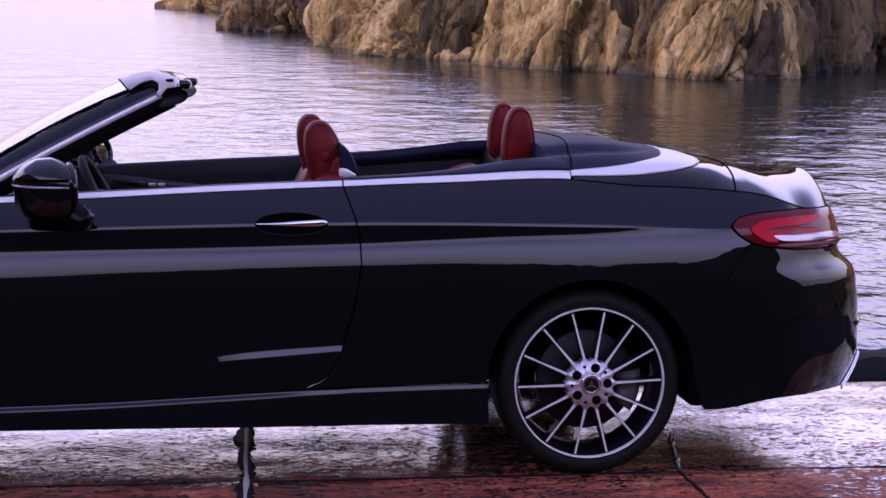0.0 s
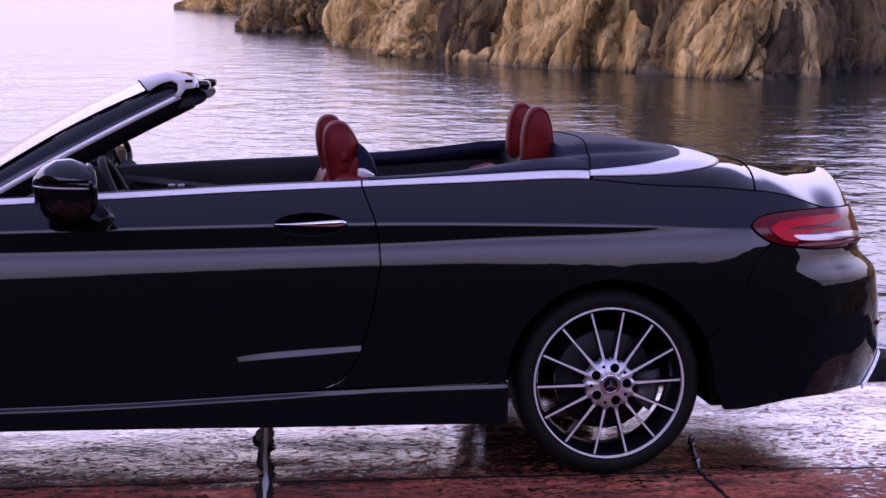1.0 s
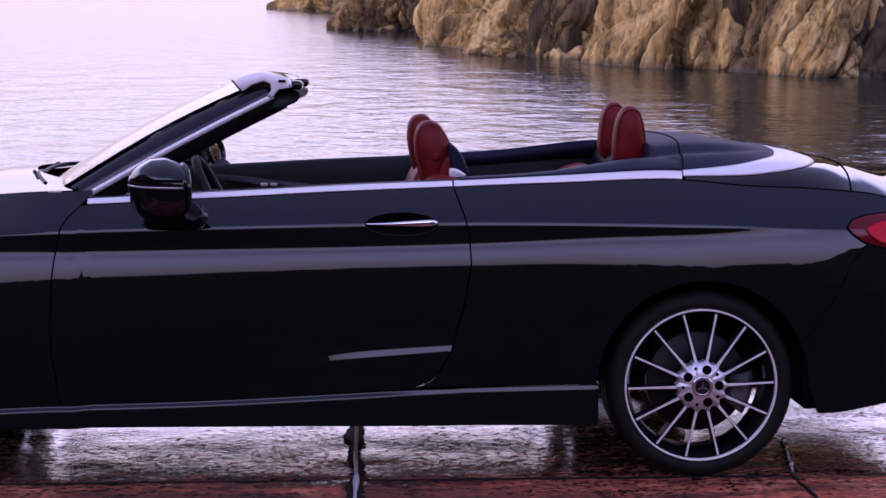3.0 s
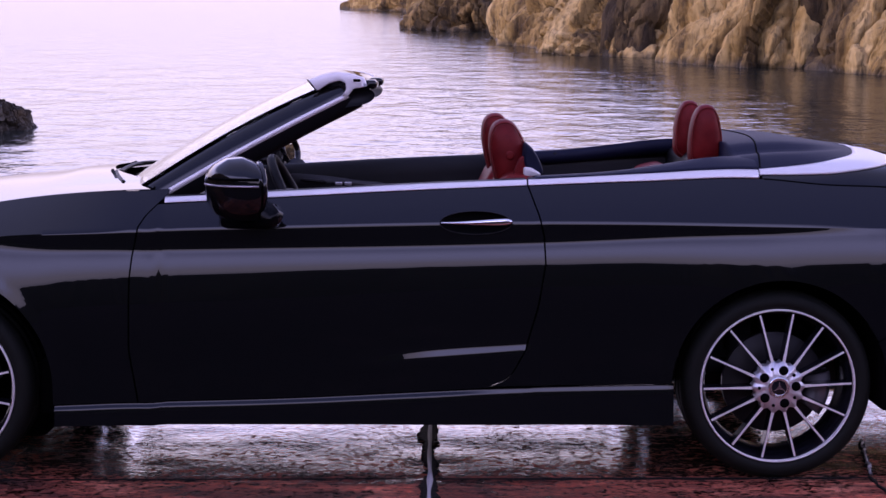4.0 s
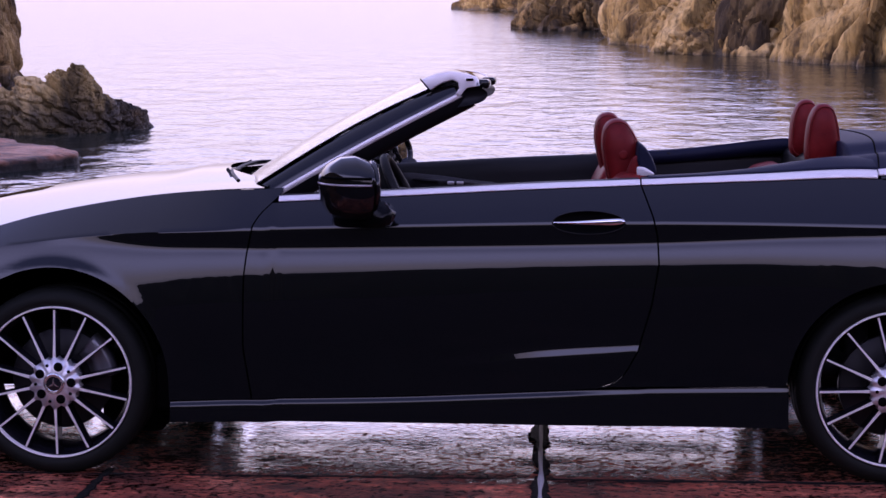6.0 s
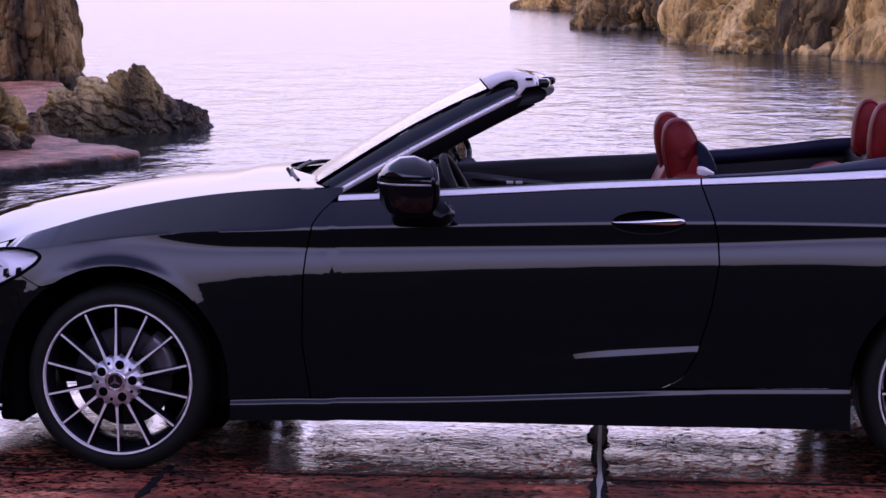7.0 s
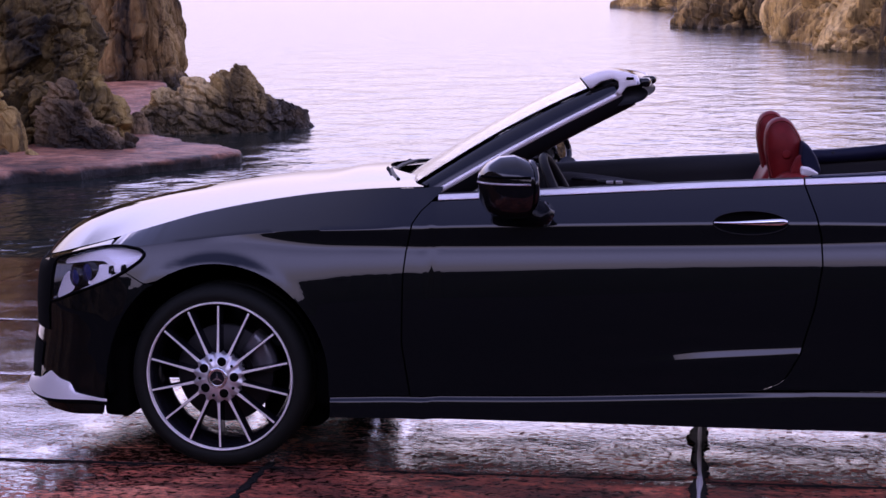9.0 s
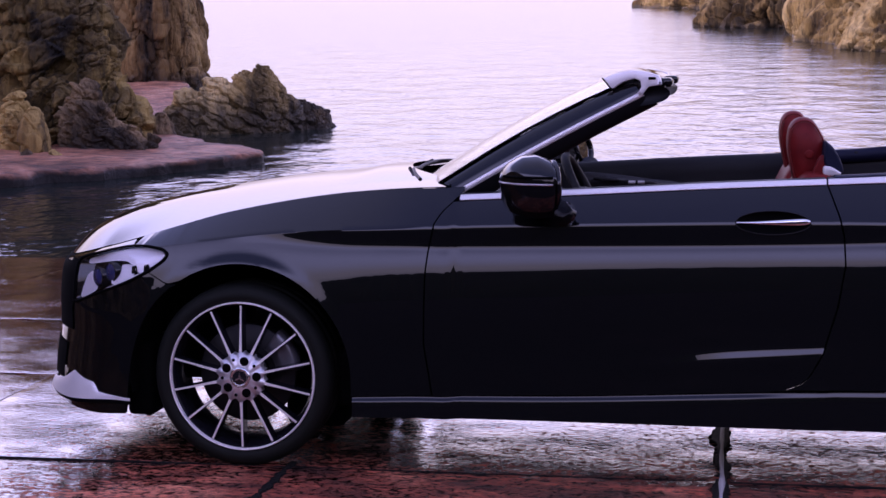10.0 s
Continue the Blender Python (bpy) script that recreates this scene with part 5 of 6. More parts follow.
# header rail across the top
def header_mesh():
    ys = np.linspace(-0.54, 0.54, 60)
    prof = soft([(-0.150, 1.322), (-0.10, 1.352), (-0.055, 1.366), (-0.010, 1.364), (0.030, 1.345), (0.046, 1.322), (0.030, 1.300), (-0.03, 1.280), (-0.10, 1.295)])
    vs = []
    for y in ys:
        k = 1 - (y / 0.54) ** 2
        e = max(0.0, (abs(y) - 0.49) / 0.05) ** 2
        for x, z in prof:
            vs.append((x - 0.055 * k + (-0.01 - x) * 0.16 * e, y, z + 0.017 * k + (1.325 - z) * 0.35 * e))
    n = len(prof)
    return vs, grid_faces(60, n, True) + [tuple(range(n)), tuple(reversed([59 * n + i for i in range(n)]))]


header = part("header_rail", header_mesh(), M["paint"], car, "header rail over the windscreen")
END_CAP = rounded([(-0.184, 1.347), (-0.152, 1.310), (-0.112, 1.336), (-0.074, 1.347), (-0.053, 1.338), (-0.050, 1.316), (-0.064, 1.296), (-0.046, 1.290), (-0.024, 1.318),
                   (0.002, 1.322), (0.022, 1.326), (0.018, 1.345), (0.010, 1.358), (-0.035, 1.371), (-0.087, 1.377), (-0.132, 1.368)], 3, 0.16)
for s in (-1, 1):
    cap = part("header_cap", slab_of(END_CAP, -s * 0.06, lambda x, z: s * (0.566 - 0.10 * max(0.0, z - 1.33)), 0.004), M["satin"], header, "bright satin end cap hooking over the pillar")
    part("cap_joint", tube([(-0.186, s * 0.560, 1.350), (-0.168, s * 0.567, 1.328), (-0.150, s * 0.569, 1.307)], 0.0025, 6), M["gap"], cap)
    part("cap_slot", box(-0.025, 0.001, s * 0.567 - 0.003, s * 0.567 + 0.003, 1.343, 1.352, 0.002), M["gap"], cap)
for y in (-0.42, 0.42):
    part("roof_latch", box(0.0, 0.056, y - 0.10, y + 0.10, 1.316, 1.348, 0.012), M["gloss_black"], header)


def lining_mesh():
    """The black padded lining under the header rail."""
    prof = soft([(-0.11, 1.275), (-0.05, 1.316), (0.0, 1.326), (0.040, 1.314), (0.052, 1.296), (0.040, 1.274), (0.008, 1.261), (-0.05, 1.250), (-0.11, 1.245)], 3)
    ys_ = np.linspace(-0.545, 0.545, 40)
    vs = [(x - 0.03 * (1 - (y / 0.545) ** 2), y, z + 0.012 * (1 - (y / 0.545) ** 2)) for y in ys_ for x, z in prof]
    n = len(prof)
    return vs, grid_faces(40, n, True) + [tuple(range(n)), tuple(reversed([39 * n + i for i in range(n)]))]


part("header_lining", lining_mesh(), M["plastic"], header, "black padded lining")

# cowl and wipers
part("cowl", sheet([(-0.80 - 0.30 * (1 - (y / 0.72) ** 2), y, 0.955 + 0.012 * (1 - (y / 0.72) ** 2)) for y in np.linspace(-0.72, 0.72, 30)], [(-0.76 - 0.20 * (1 - (y / 0.72) ** 2), y, 0.958) for y in np.linspace(-0.72, 0.72, 30)], 6), M["plastic"], car)
for y0, y1 in ((-0.56, 0.02), (-0.10, 0.55)):
    blade = [(-0.77 - 0.17 * (1 - (y / 0.72) ** 2), y, 0.990 + 0.016 * math.sin(math.pi * (y - y0) / (y1 - y0))) for y in np.linspace(y0, y1, 20)]
    wiper = part("wiper", tube(blade, 0.008, 8), M["plastic"], car)
    part("wiper_arm", tube([(blade[0][0] + 0.02, y0 + 0.01, 0.962), (blade[3][0] - 0.012, y0 + 0.09, 0.994), (blade[10][0] - 0.012, (y0 + y1) / 2, 1.012)], 0.007, 6), M["plastic"], wiper)
    part("wiper_pivot", lathe([(0.020, -0.03), (0.020, 0.014), (0.014, 0.020), (0.0, 0.022)], steps=16), M["plastic"], wiper).location = (blade[0][0] + 0.03, y0 + 0.01, 0.958)


# ---- door mirrors ----
def door_mirror(s):
    n = 32
    secs = [(-0.508, 0.010, 0.010, 0.012), (-0.500, 0.050, 0.030, 0.070), (-0.470, 0.095, 0.058, 0.110), (-0.425, 0.120, 0.080, 0.126), (-0.37, 0.130, 0.086, 0.132), (-0.322, 0.130, 0.074, 0.130), (-0.308, 0.124, 0.060, 0.122)]

    def shell(lower, grow):
        vs, half = [], n // 2 + 1
        for x, hw, up, down in secs:
            for i in range(half):
                a = math.pi * i / (half - 1) + (math.pi if lower else 0)
                c, d = math.cos(a), math.sin(a)
                y = 0.985 + (hw + grow) * abs(c) ** 0.85 * (1 if c > 0 else -1)
                z = 1.020 + (up + grow if d > 0 else down + grow) * abs(d) ** 0.85 * (1 if d > 0 else -1)
                vs.append((-0.41 + (x + 0.41) * 0.84 + 0.26 * (y - 0.985) - (0.075 if s > 0 else 0), s * y, z))
        return vs, grid_faces(len(secs), half) + [tuple(range(half))]
    cap = part("door_mirror", shell(False, 0.0), M["paint"], car, "black door mirror with an indicator strip")
    part("mirror_housing", shell(True, -0.006), M["gloss_black"], cap, "gloss black lower housing")
    back = shell(False, -0.002)[0][-17:] + shell(True, -0.002)[0][-17:]
    part("mirror_back", (back, [tuple(range(len(back)))]), M["gloss_black"], cap, smooth=False)
    part("mirror_foot", tube([(-0.285, s * 0.80, 0.890), (-0.315, s * 0.87, 0.905), (-0.355, s * 0.95, 0.935)], [0.042, 0.046, 0.055], 16), M["gloss_black"], cap)
    strip_pts = [(-0.41 + (x + 0.41) * 0.84 + 0.26 * hw - (0.075 if s > 0 else 0), s * (0.985 + hw), 1.016) for x, hw, up, down in secs[1:6]]
    part("cap_groove", tube([(x, y * 1.001, z + 0.022) for x, y, z in strip_pts], 0.0045, 8), M["gap"], cap)
    part("indicator", tube([(-0.492 - (0.075 if s > 0 else 0), s * 0.985, 1.016)] + strip_pts, 0.0035, 8), M["clear_lens"], cap, "clear indicator strip")
    vs = [(-0.318 + 0.26 * 0.104 * math.cos(a) - (0.075 if s > 0 else 0), s * (0.985 + 0.104 * math.cos(a)), 1.006 + 0.074 * math.sin(a)) for a in np.linspace(0, 2 * math.pi, 32, endpoint=False)]
    if s > 0:                                   # tipped up a little
        vs = [(x * 0.88 - 0.12 * 0.373 + 0.012 - 0.2 * (z - 1.006), 0.985 + (y - 0.985) * 0.86, 1.02 + (z - 1.006) * 0.86) for x, y, z in vs]
    part("mirror_glass", (vs, [tuple(range(32))]), M["mirror"], cap, smooth=False)
    part("glass_rim", tube([Vector(v) + Vector((0.003, 0, 0)) for v in vs], 0.011, 8, True), M["gloss_black"], cap, "black rim round the mirror glass")


door_mirror(-1)
door_mirror(1)

# ---- door handles ----
for s in (-1, 1):
    hx, hz = 0.397, 0.874
    bowl = []
    for f in (1.0, 0.96, 0.85, 0.65, 0.4, 0.0):
        for u, z in BOWL:
            p = skin(hx + (u - hx) * f, hz + (z - hz) * f, -0.026 * (1 - f ** 2.5) - 0.001)
            bowl.append((p.x, -s * p.y, p.z))
    grip_bowl = part("handle_bowl", (bowl, grid_faces(6, len(BOWL), True)), M["gap"], car)
    rim_pts = [skin(u, z, 0.001) for u, z in BOWL]
    part("bowl_rim", tube([(p.x, -s * p.y, p.z) for p in rim_pts], 0.0014, 6, True), M["disc"], grip_bowl)
    vs = []
    for k in range(25):
        t = k / 24
        x = hx - 0.118 + 0.238 * t
        h = (0.003 + 0.0085 * ss(0.0, 0.9, t)) * (1 - 0.55 * ss(0.94, 1.0, t))
        z0 = hz + 0.001 + 0.004 * t
        stand = 0.004 + 0.022 * math.sin(math.pi * t) ** 0.6
        p = skin(x, hz, 0.0)
        for i in range(12):
            a = 2 * math.pi * i / 12
            vs.append((x, -s * (p.y - stand - 0.006 * math.cos(a)), z0 + h * math.sin(a)))
    part("door_handle", (vs, grid_faces(25, 12, True) + [tuple(range(12)), tuple(reversed([24 * 12 + i for i in range(12)]))]), M["chrome"], car, "chrome door handle")


# ---- lamps ----
def patch(poly, out, rings=9, power=4, s=-1):
    """A piece of the skin inside an outline, raised or sunk by out(f), f from 0 in the middle to 1 at its edge."""
    cu, cz = sum(p[0] for p in poly) / len(poly), sum(p[1] for p in poly) / len(poly)
    vs = []
    for k in range(rings + 1):
        f = k / rings
        for u, z in poly:
            p = skin(cu + (u - cu) * f, cz + (z - cz) * f, out(f))
            vs.append((p.x, -s * p.y, p.z))
    return vs, grid_faces(rings + 1, len(poly), True)


def lean_patch(poly, sink, lean, s, rings=7):
    """A flat piece behind a lens, leaning back by lean metres a metre of height so that it takes the sky."""
    cu, cz = sum(p[0] for p in poly) / len(poly), sum(p[1] for p in poly) / len(poly)
    z0 = min(p[1] for p in poly)
    vs = []
    for k in range(rings + 1):
        f = k / rings
        for u, z in poly:
            zz = cz + (z - cz) * f
            p = skin(cu + (u - cu) * f, zz, -sink - lean * (zz - z0))
            vs.append((p.x, -s * p.y, p.z))
    return vs, grid_faces(rings + 1, len(poly), True)


BROW = [(-2.045, 0.690), (-2.05, 0.708), (-1.95, 0.738), (-1.85, 0.758), (-1.765, 0.764), (-1.71, 0.757), (-1.695, 0.745), (-1.715, 0.722), (-1.765, 0.690), (-1.80, 0.676), (-1.83, 0.700), (-1.86, 0.715), (-1.93, 0.712)]
WEDGE = [(-2.075, 0.640), (-2.05, 0.668), (-2.02, 0.650), (-1.99, 0.605), (-2.085, 0.560)]
STEP = [(-1.895, 0.700), (-1.845, 0.705), (-1.82, 0.660), (-1.90, 0.630), (-1.925, 0.634)]
HOUSING = [(-2.035, 0.692), (-1.94, 0.710), (-1.87, 0.712), (-1.90, 0.634), (-2.00, 0.606), (-2.03, 0.64)]
for s in (-1, 1):
    lens_poly = headlamp_u
    lamp = part("headlamp", patch(lens_poly, lambda f: -0.075 * (1 - f ** 3) - 0.004, s=s), M["gloss_black"], car, "clear headlamp with white reflectors and a dark projector")
    lens = part("lamp_lens", patch(lens_poly, lambda f: 0.006 * (1 - f ** 6) + 0.002, s=s), M["lamp_glass"], lamp)
    lens.visible_shadow = False
    edge_pts = [skin(u, z, 0.002) for u, z in lens_poly]
    part("lamp_gasket", tube([(p.x, -s * p.y, p.z) for p in edge_pts], 0.0055, 6, True), M["gap"], lamp)
    part("lamp_brow", lean_patch(rounded(to_u(BROW), 3, 0.3), 0.010, 0.22, s), M["reflector"], lamp, "white reflector along the brow")
    part("lamp_wedge", lean_patch(rounded(to_u(WEDGE), 3, 0.3), 0.014, 0.20, s), M["reflector"], lamp, "white side reflector")
    part("lamp_step", lean_patch(rounded(to_u(STEP), 3, 0.3), 0.012, 0.22, s), M["reflector"], lamp, "white stepped reflector")
    part("lamp_bezel", lean_patch(rounded(to_u([(-2.06, 0.567), (-1.98, 0.600), (-1.84, 0.655), (-1.78, 0.684), (-1.78, 0.678), (-1.84, 0.646), (-1.98, 0.590), (-2.06, 0.557)]), 3, 0.3), 0.008, 0.0, s), M["reflector"], lamp)
    house = part("projector_housing", lean_patch(rounded(to_u(HOUSING), 4, 0.3), 0.030, 0.0, s), M["gloss_black"], lamp, "dark projector housing")
    for hx, hz, r in ((-1.985, 0.652, 0.030), (-1.925, 0.672, 0.032)):
        p = skin(station(hx, hz), hz, -0.02)
        can = part("projector", lathe([(r + 0.005, 0.03), (r + 0.005, -0.008), (r + 0.001, -0.011), (r, -0.008)], steps=32), M["gloss_black"], house)
        can.matrix_local = pose(p.x, -s * p.y, hz, 0, 0, (180 if s > 0 else 0) - s * -38)
        part("projector_lens", lathe([(r, -0.008), (r * 0.8, -0.012), (r * 0.4, -0.015), (0.0, -0.016)], steps=32), M["blue_lens"], can)
    for hx, hz in ((-1.815, 0.688), (-1.765, 0.694)):
        part("reflector_slot", lean_patch(rounded(to_u([(hx - 0.012, hz - 0.016), (hx - 0.016, hz + 0.012), (hx + 0.004, hz + 0.016), (hx + 0.012, hz - 0.006)]), 2, 0.2), 0.006, 0.1, s), M["gap"], lamp)

    tail_poly = taillamp_u
    lamp = part("tail_lamp", patch(tail_poly, lambda f: 0.004 + 0.010 * (1 - f ** 4), s=s), M["red_dark"], car, "red tail lamp with a clear lower band")
    for name, poly, mat, out, label in (
            ("light_guide", [(1.985, 0.853), (2.03, 0.874), (2.10, 0.882), (2.22, 0.886), (2.30, 0.884), (2.30, 0.868), (2.12, 0.862), (2.06, 0.850), (2.06, 0.838), (2.13, 0.836), (2.30, 0.838), (2.30, 0.826), (2.07, 0.826), (2.06, 0.812), (2.09, 0.800), (2.04, 0.806), (2.00, 0.832)], "red_glow", 0.0150, "bright red light guide"),
            ("guide_shade", [(2.05, 0.846), (2.10, 0.854), (2.29, 0.858), (2.29, 0.844), (2.06, 0.841)], "red_dark", 0.0165, ""),
            ("reversing_lens", [(2.065, 0.826), (2.18, 0.822), (2.34, 0.824), (2.40, 0.812), (2.38, 0.799), (2.20, 0.800), (2.10, 0.806)], "clear_lens", 0.0175, "clear reversing light"),
            ("lower_reflector", [(2.10, 0.795), (2.40, 0.793), (2.43, 0.779), (2.20, 0.778), (2.08, 0.788)], "red_dark", 0.0165, "dark red lower reflector")):
        part(name, patch(rounded(to_u(poly), 3, 0.25), lambda f: out - 0.001 * f, 5, s=s), M[mat], lamp, label)
    edge_pts = [skin(u, z, 0.004) for u, z in tail_poly]
    part("lamp_gasket", tube([(p.x, -s * p.y, p.z) for p in edge_pts], 0.0026, 6, True), M["gap"], lamp)

# ---- nose and tail details ----
def wrap_patch(u0, u1, z0, z1, out, nu=40, nz=6):
    vs = []
    for u in np.linspace(u0, u1, nu):
        for z in np.linspace(z0, z1, nz):
            vs.append(skin(u, z, out))
    return vs, grid_faces(nu, nz)


# black sheets added behind the door gaps so that no light leaks through
for u0, u1, z0 in ((-0.84, -0.66, 0.28), (0.50, 0.68, 0.40)):
    pair("gap_backing", wrap_patch(u0, u1, z0, 0.88, -0.026, 12, 24), M["gap"], car)
grille = part("radiator_grille", wrap_patch(U_NOSE + 1e-3, U_GRILLE + 0.02, 0.45, 0.70, -0.035), M["gap"], car, "black radiator grille")
part("radiator_grille", mirrored(wrap_patch(U_NOSE + 1e-3, U_GRILLE + 0.02, 0.45, 0.70, -0.035)), M["gap"], car, "black radiator grille")
for s in (-1, 1):
    vs, fs = wrap_patch(station(-2.285, 0.6), U_GRILLE + 0.004, 0.448, 0.704, 0.004, 24, 12)
    part("grille_surround", ([(x, -s * y, z) for x, y, z in vs], fs), M["gap"], grille, "black grille surround")
    for z in np.linspace(0.48, 0.67, 7):
        p = [skin(u, z, -0.02) for u in np.linspace(U_NOSE + 0.02, U_GRILLE, 12)]
        part("grille_bar", tube([(v.x, -s * v.y, v.z) for v in p], 0.006, 6), M["gap"], grille)
    vs, fs = wrap_patch(U_NOSE + 1e-3, U_INTAKE + 0.03, 0.215, 0.40, -0.045)
    intake = part("air_intake", ([(x, -s * y, z) for x, y, z in vs], fs), M["gap"], car)
    # matt black sheet added over the intake, standing in for its dark recess
    vs, fs = wrap_patch(station(-2.29, 0.33), station(-2.15, 0.33), 0.262, 0.395, 0.004, 20, 8)
    part("intake_dark_sheet", ([(x, -s * y, z) for x, y, z in vs], fs), M["gap"], intake, "black sheet in place of the dark intake recess")
    lip_us = np.linspace(U_NOSE + 1e-3, station(-1.815, 0.5), 70)
    lo = [skin(u, 0.206 + 0.020 * ss(-2.1, -1.83, x_of(u)), 0.022 - 0.018 * ss(-2.05, -1.83, x_of(u))) for u in lip_us]
    hi = [skin(u, float(np.interp(x_of(u), [-2.24, -2.20, -2.10, -2.05, -2.0, -1.95, -1.935, -1.83], [0.226, 0.240, 0.270, 0.305, 0.284, 0.276, 0.246, 0.230])), 0.003) for u in lip_us]
    vs, fs = sheet(lo, hi, 8, lambda i, t: Vector((0, 0, 0.008 * math.sin(math.pi * t))))
    lip = part("front_splitter", ([(v[0], -s * v[1], v[2]) for v in vs], fs), M["satin"], car, "silver front splitter")
    vs, fs = sheet([p + Vector((0.01, 0, -0.014)) for p in lo], lo, 3)
    part("splitter_edge", ([(v[0], -s * v[1], v[2]) for v in vs], fs), M["gap"], lip)
    part("air_flap", slab_of([(-1.84, 0.185), (-1.75, 0.175), (-1.80, 0.145), (-1.815, 0.145)], s * 0.02, lambda x, z: s * 0.76), M["gap"], car)
    for out, z0, z1 in ((0.004, 0.255, 0.365), (0.010, 0.245, 0.355)):
        p = [skin(U_TAIL - 0.50 + 0.14 * t, z0 + (z1 - z0) * t, out) for t in np.linspace(0, 1, 14)]
        part("exhaust_trim", tube([(v.x, -s * v.y, v.z) for v in p], 0.0045, 8), M["chrome"], car, "chrome exhaust trim")
    p = [skin(u, 0.475, 0.002) for u in np.linspace(U_TAIL - 0.45, U_TAIL - 0.25, 8)]
    part("reflector", tube([(v.x, -s * v.y, v.z) for v in p], 0.008, 8), M["red_dark"], car, "red rear reflector")

# ---- slipway slabs: squares of rough wet concrete with open joints ----
PITCH, JX, JY = 1.51, 0.24, -0.87


def slab_mesh(seed):
    n, h = 26, PITCH / 2 - 0.0015
    at = [-h, -h + 0.006] + [-h + 2 * h * i / (n - 2) for i in range(1, n - 2)] + [h - 0.006, h]
    vs = []
    for j in range(n + 1):
        for i in range(n + 1):
            x, y = at[i], at[j]
            e = min(h - abs(x), h - abs(y))
            z = 0.006 * noise.noise((x * 2.2, y * 2.2, seed)) + 0.0035 * noise.noise((x * 8, y * 8, seed)) - 0.0005 * max(0.0, 1 - e / 0.006) ** 2
            w = 0.003 * noise.noise((x * 9, y * 9, seed + 5)) if e < 1e-6 else 0.0
            vs.append((x + w, y + w, z))
    fs = grid_faces(n + 1, n + 1)
    base = len(vs)
    loop = [i for i in range(n + 1)] + [(n + 1) * j + n for j in range(1, n + 1)] + [(n + 1) * n + i for i in range(n - 1, -1, -1)] + [(n + 1) * j for j in range(n - 1, 0, -1)]
    vs += [(vs[k][0], vs[k][1], -0.12) for k in loop]
    m = len(loop)
    fs += [(loop[a], base + a, base + (a + 1) % m, loop[(a + 1) % m]) for a in range(m)]
    me = mesh_of("slab", vs, fs)
    me.set_sharp_from_angle(angle=radians(30))
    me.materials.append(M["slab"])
    return me


slab_kinds = [slab_mesh(s) for s in (1.3, 4.7, 8.1, 12.9)]
slipway = part("slipway", ([(x, y, -y * FALL - 0.030) for y in (-2.36, 5.1) for x in (-8.8, 1.74)], [(0, 1, 3, 2)]), M["silt"])
tagged(slipway, "slipway of square red-brown concrete slabs, wet through", "slipway", kind="structure")
pick = random.Random(5)
for j in range(-1, 4):
    for i in range(-6, 4):
        cx, cy = JX + PITCH * (i + 0.5), JY + PITCH * (j + 0.5)
        if cx > 1.75 and cy > 0.64:
            continue
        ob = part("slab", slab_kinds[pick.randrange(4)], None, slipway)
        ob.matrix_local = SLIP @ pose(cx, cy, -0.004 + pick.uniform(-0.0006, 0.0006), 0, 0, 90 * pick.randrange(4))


def kerb_mesh():
    """A broken row of weed-covered stones where the slipway's side runs into the sea."""
    vs, n = [], 260
    prof = [(-0.10, -0.25), (-0.03, -0.08), (0.05, 0.0), (0.22, 0.012), (0.34, -0.03), (0.42, -0.22)]
    for i in range(n + 1):
        x = 1.95 + 6.5 * i / n
        y0 = 1.42 - 0.10 * (x - 2.0) * 0.2
        for k, (dy, dz) in enumerate(prof):
            rag = noise.noise((x * 3.1, k * 0.7, 1)) * 0.06 + noise.noise((x * 11.0, k * 1.3, 4)) * 0.03
            vs.append((x, y0 + dy + rag, -0.135 + dz + 0.5 * rag * (1 if 0 < k < 5 else 0)))
    return vs, grid_faces(n + 1, len(prof))


kerb = part("kerb", kerb_mesh(), M["weed"])
tagged(kerb, "dark weed-covered stone kerb at the foot of the slipway", "kerb", kind="structure")


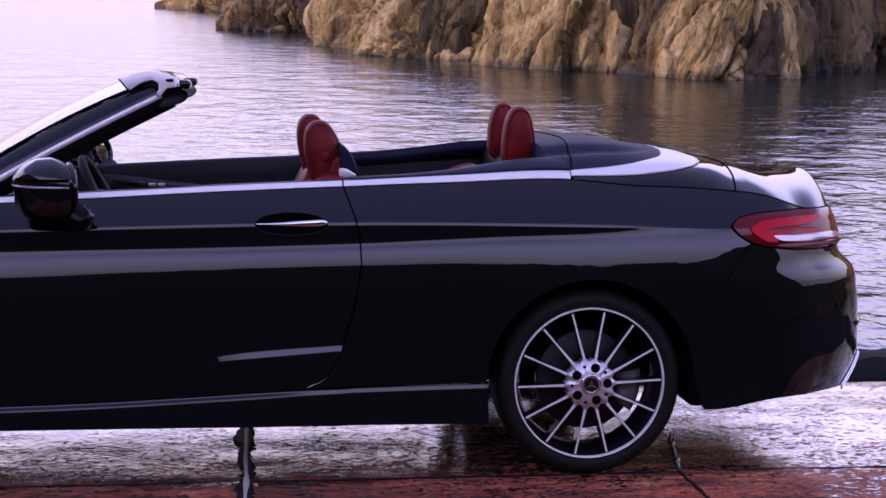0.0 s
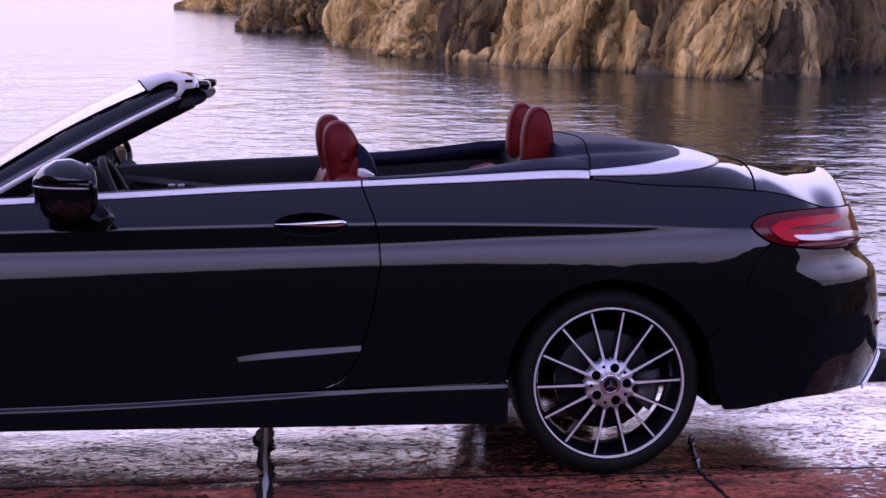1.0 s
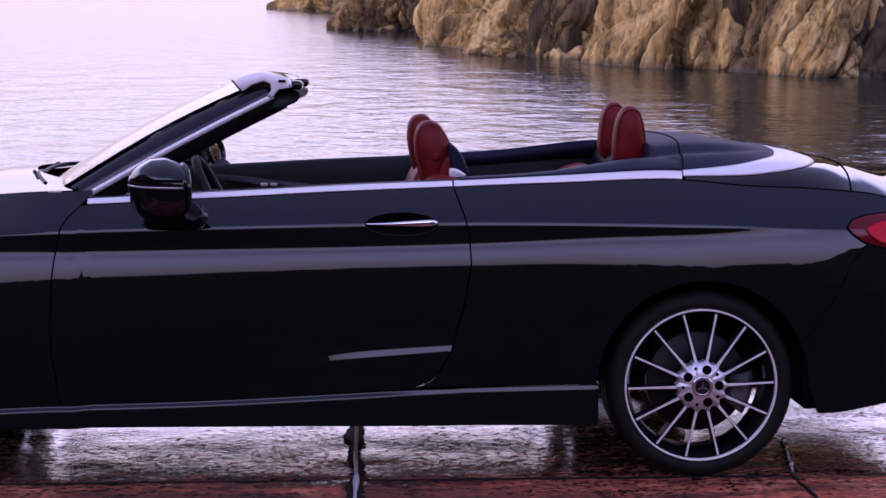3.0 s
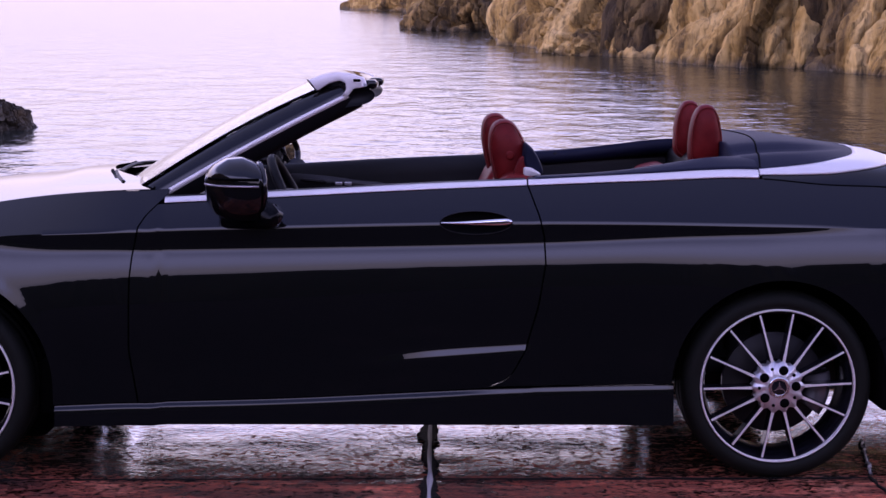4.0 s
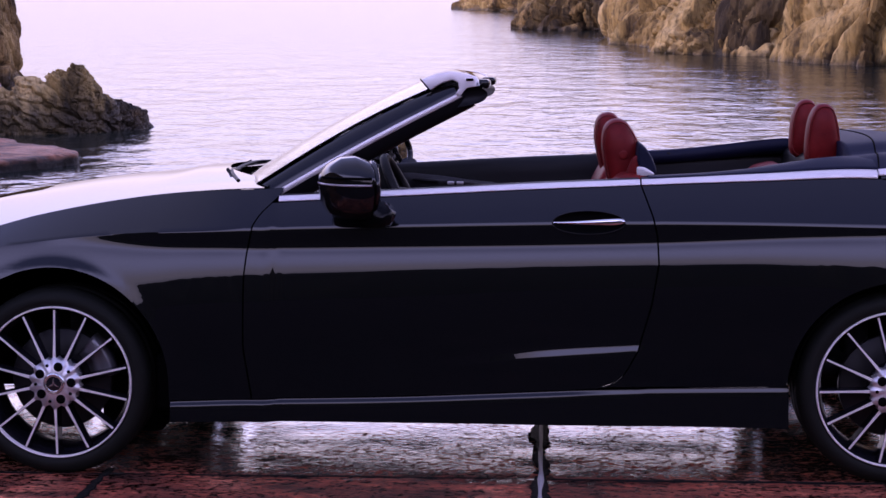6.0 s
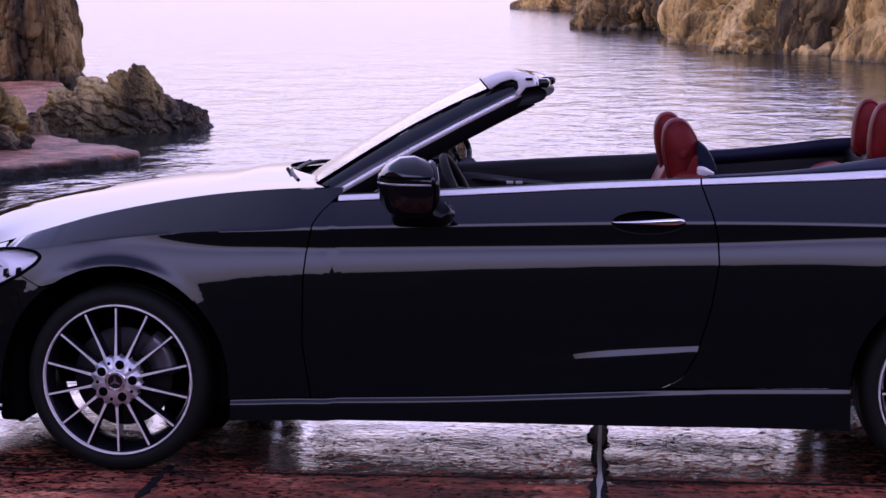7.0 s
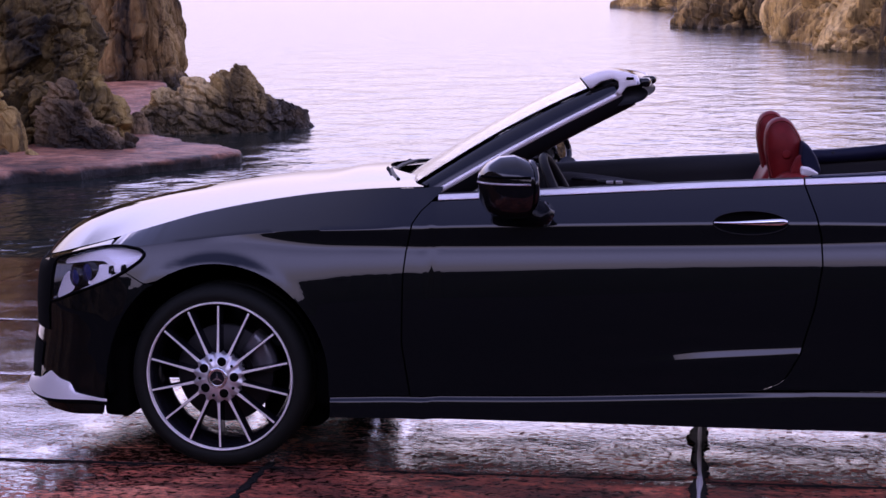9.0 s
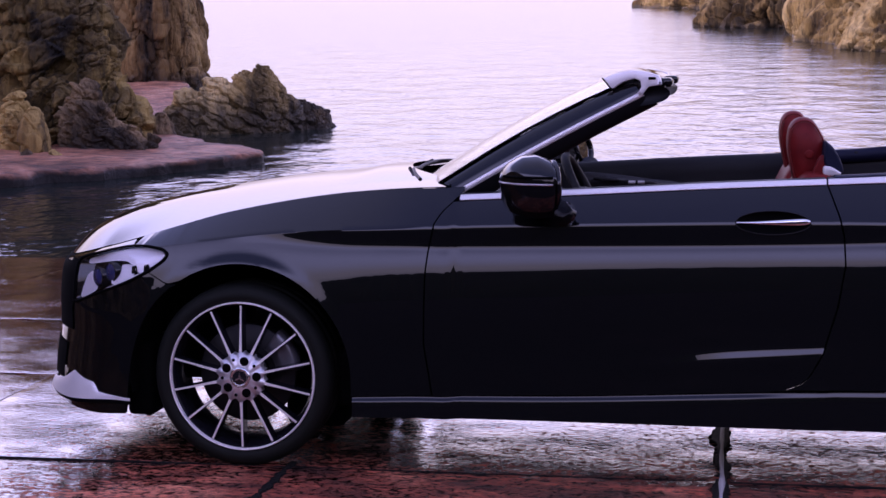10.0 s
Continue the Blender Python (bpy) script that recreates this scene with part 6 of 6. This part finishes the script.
def mortar_strip(a, b, width, seed):
    """A ragged ridge of mortar in a joint."""
    a, b = Vector(a), Vector(b)
    n = 60
    side = (b - a).normalized().cross(Vector((0, 0, 1)))
    vs = []
    for i in range(n + 1):
        p = a.lerp(b, i / n)
        w = width * (0.95 + 0.8 * noise.noise((i * 0.41, seed, 0)))
        off = 0.014 * noise.noise((i * 0.17, seed, 4))
        top = 0.012 + 0.004 * noise.noise((i * 0.35, seed, 8))
        for k, h in ((-1.0, -0.02), (-0.6, top * 0.8), (0.0, top), (0.6, top * 0.8), (1.0, -0.02)):
            vs.append(p + side * (k * w + off) + Vector((0, 0, h)))
    return vs, grid_faces(n + 1, 5)


def weed_patch(a, b, width, seed):
    """Black weed that spreads from a joint over the slabs beside it, with a ragged rim."""
    a, b = Vector(a), Vector(b)
    n = 420
    side = (b - a).normalized().cross(Vector((0, 0, 1)))
    vs = []
    for i in range(n + 1):
        p = a.lerp(b, i / n)
        ragged = [width * max(0.08, 0.75 + 1.3 * noise.noise((i * 0.035, seed + s, 0)) + 0.5 * noise.noise((i * 0.15, seed + s, 2)) + 0.4 * noise.noise((i * 0.6, seed + s, 5)) + 0.9 * max(0.0, noise.noise((i * 1.37, seed + s, 9)))) for s in (0, 7)]
        for k, h in ((-ragged[0], -0.006), (-ragged[0] * 0.9, 0.002), (0.0, 0.003), (ragged[1] * 0.9, 0.002), (ragged[1], -0.006)):
            vs.append(p + side * k + Vector((0, 0, h)))
    return vs, grid_faces(n + 1, 5)


for a, b, w, seed, weed in (((0.262, 2.1, 0.001), (0.232, -1.9, 0.001), 0.012, 1, 0.028), ((1.86, -0.35, -0.002), (1.76, -0.85, -0.002), 0.005, 2, 0.009), ((-1.262, -0.80, -0.002), (-1.275, -1.9, -0.002), 0.0, 3, 0.016), ((1.75, -0.86, -0.002), (1.76, -1.9, -0.002), 0.0, 4, 0.009), ((-5.0, -0.87, -0.003), (0.2, -0.87, -0.003), 0.0, 5, 0.006), ((0.28, -0.87, -0.003), (4.0, -0.87, -0.003), 0.0, 6, 0.006)):
    if w:
        strip_ob = part("joint_mortar", mortar_strip(a, b, w, seed), M["mortar"], slipway, "pale ridge of joint mortar")
        strip_ob.matrix_local = SLIP
    weed_ob = part("joint_weed", weed_patch(a, b, weed, seed), M["weed"], slipway, "black weed along an open joint")
    weed_ob.matrix_local = SLIP
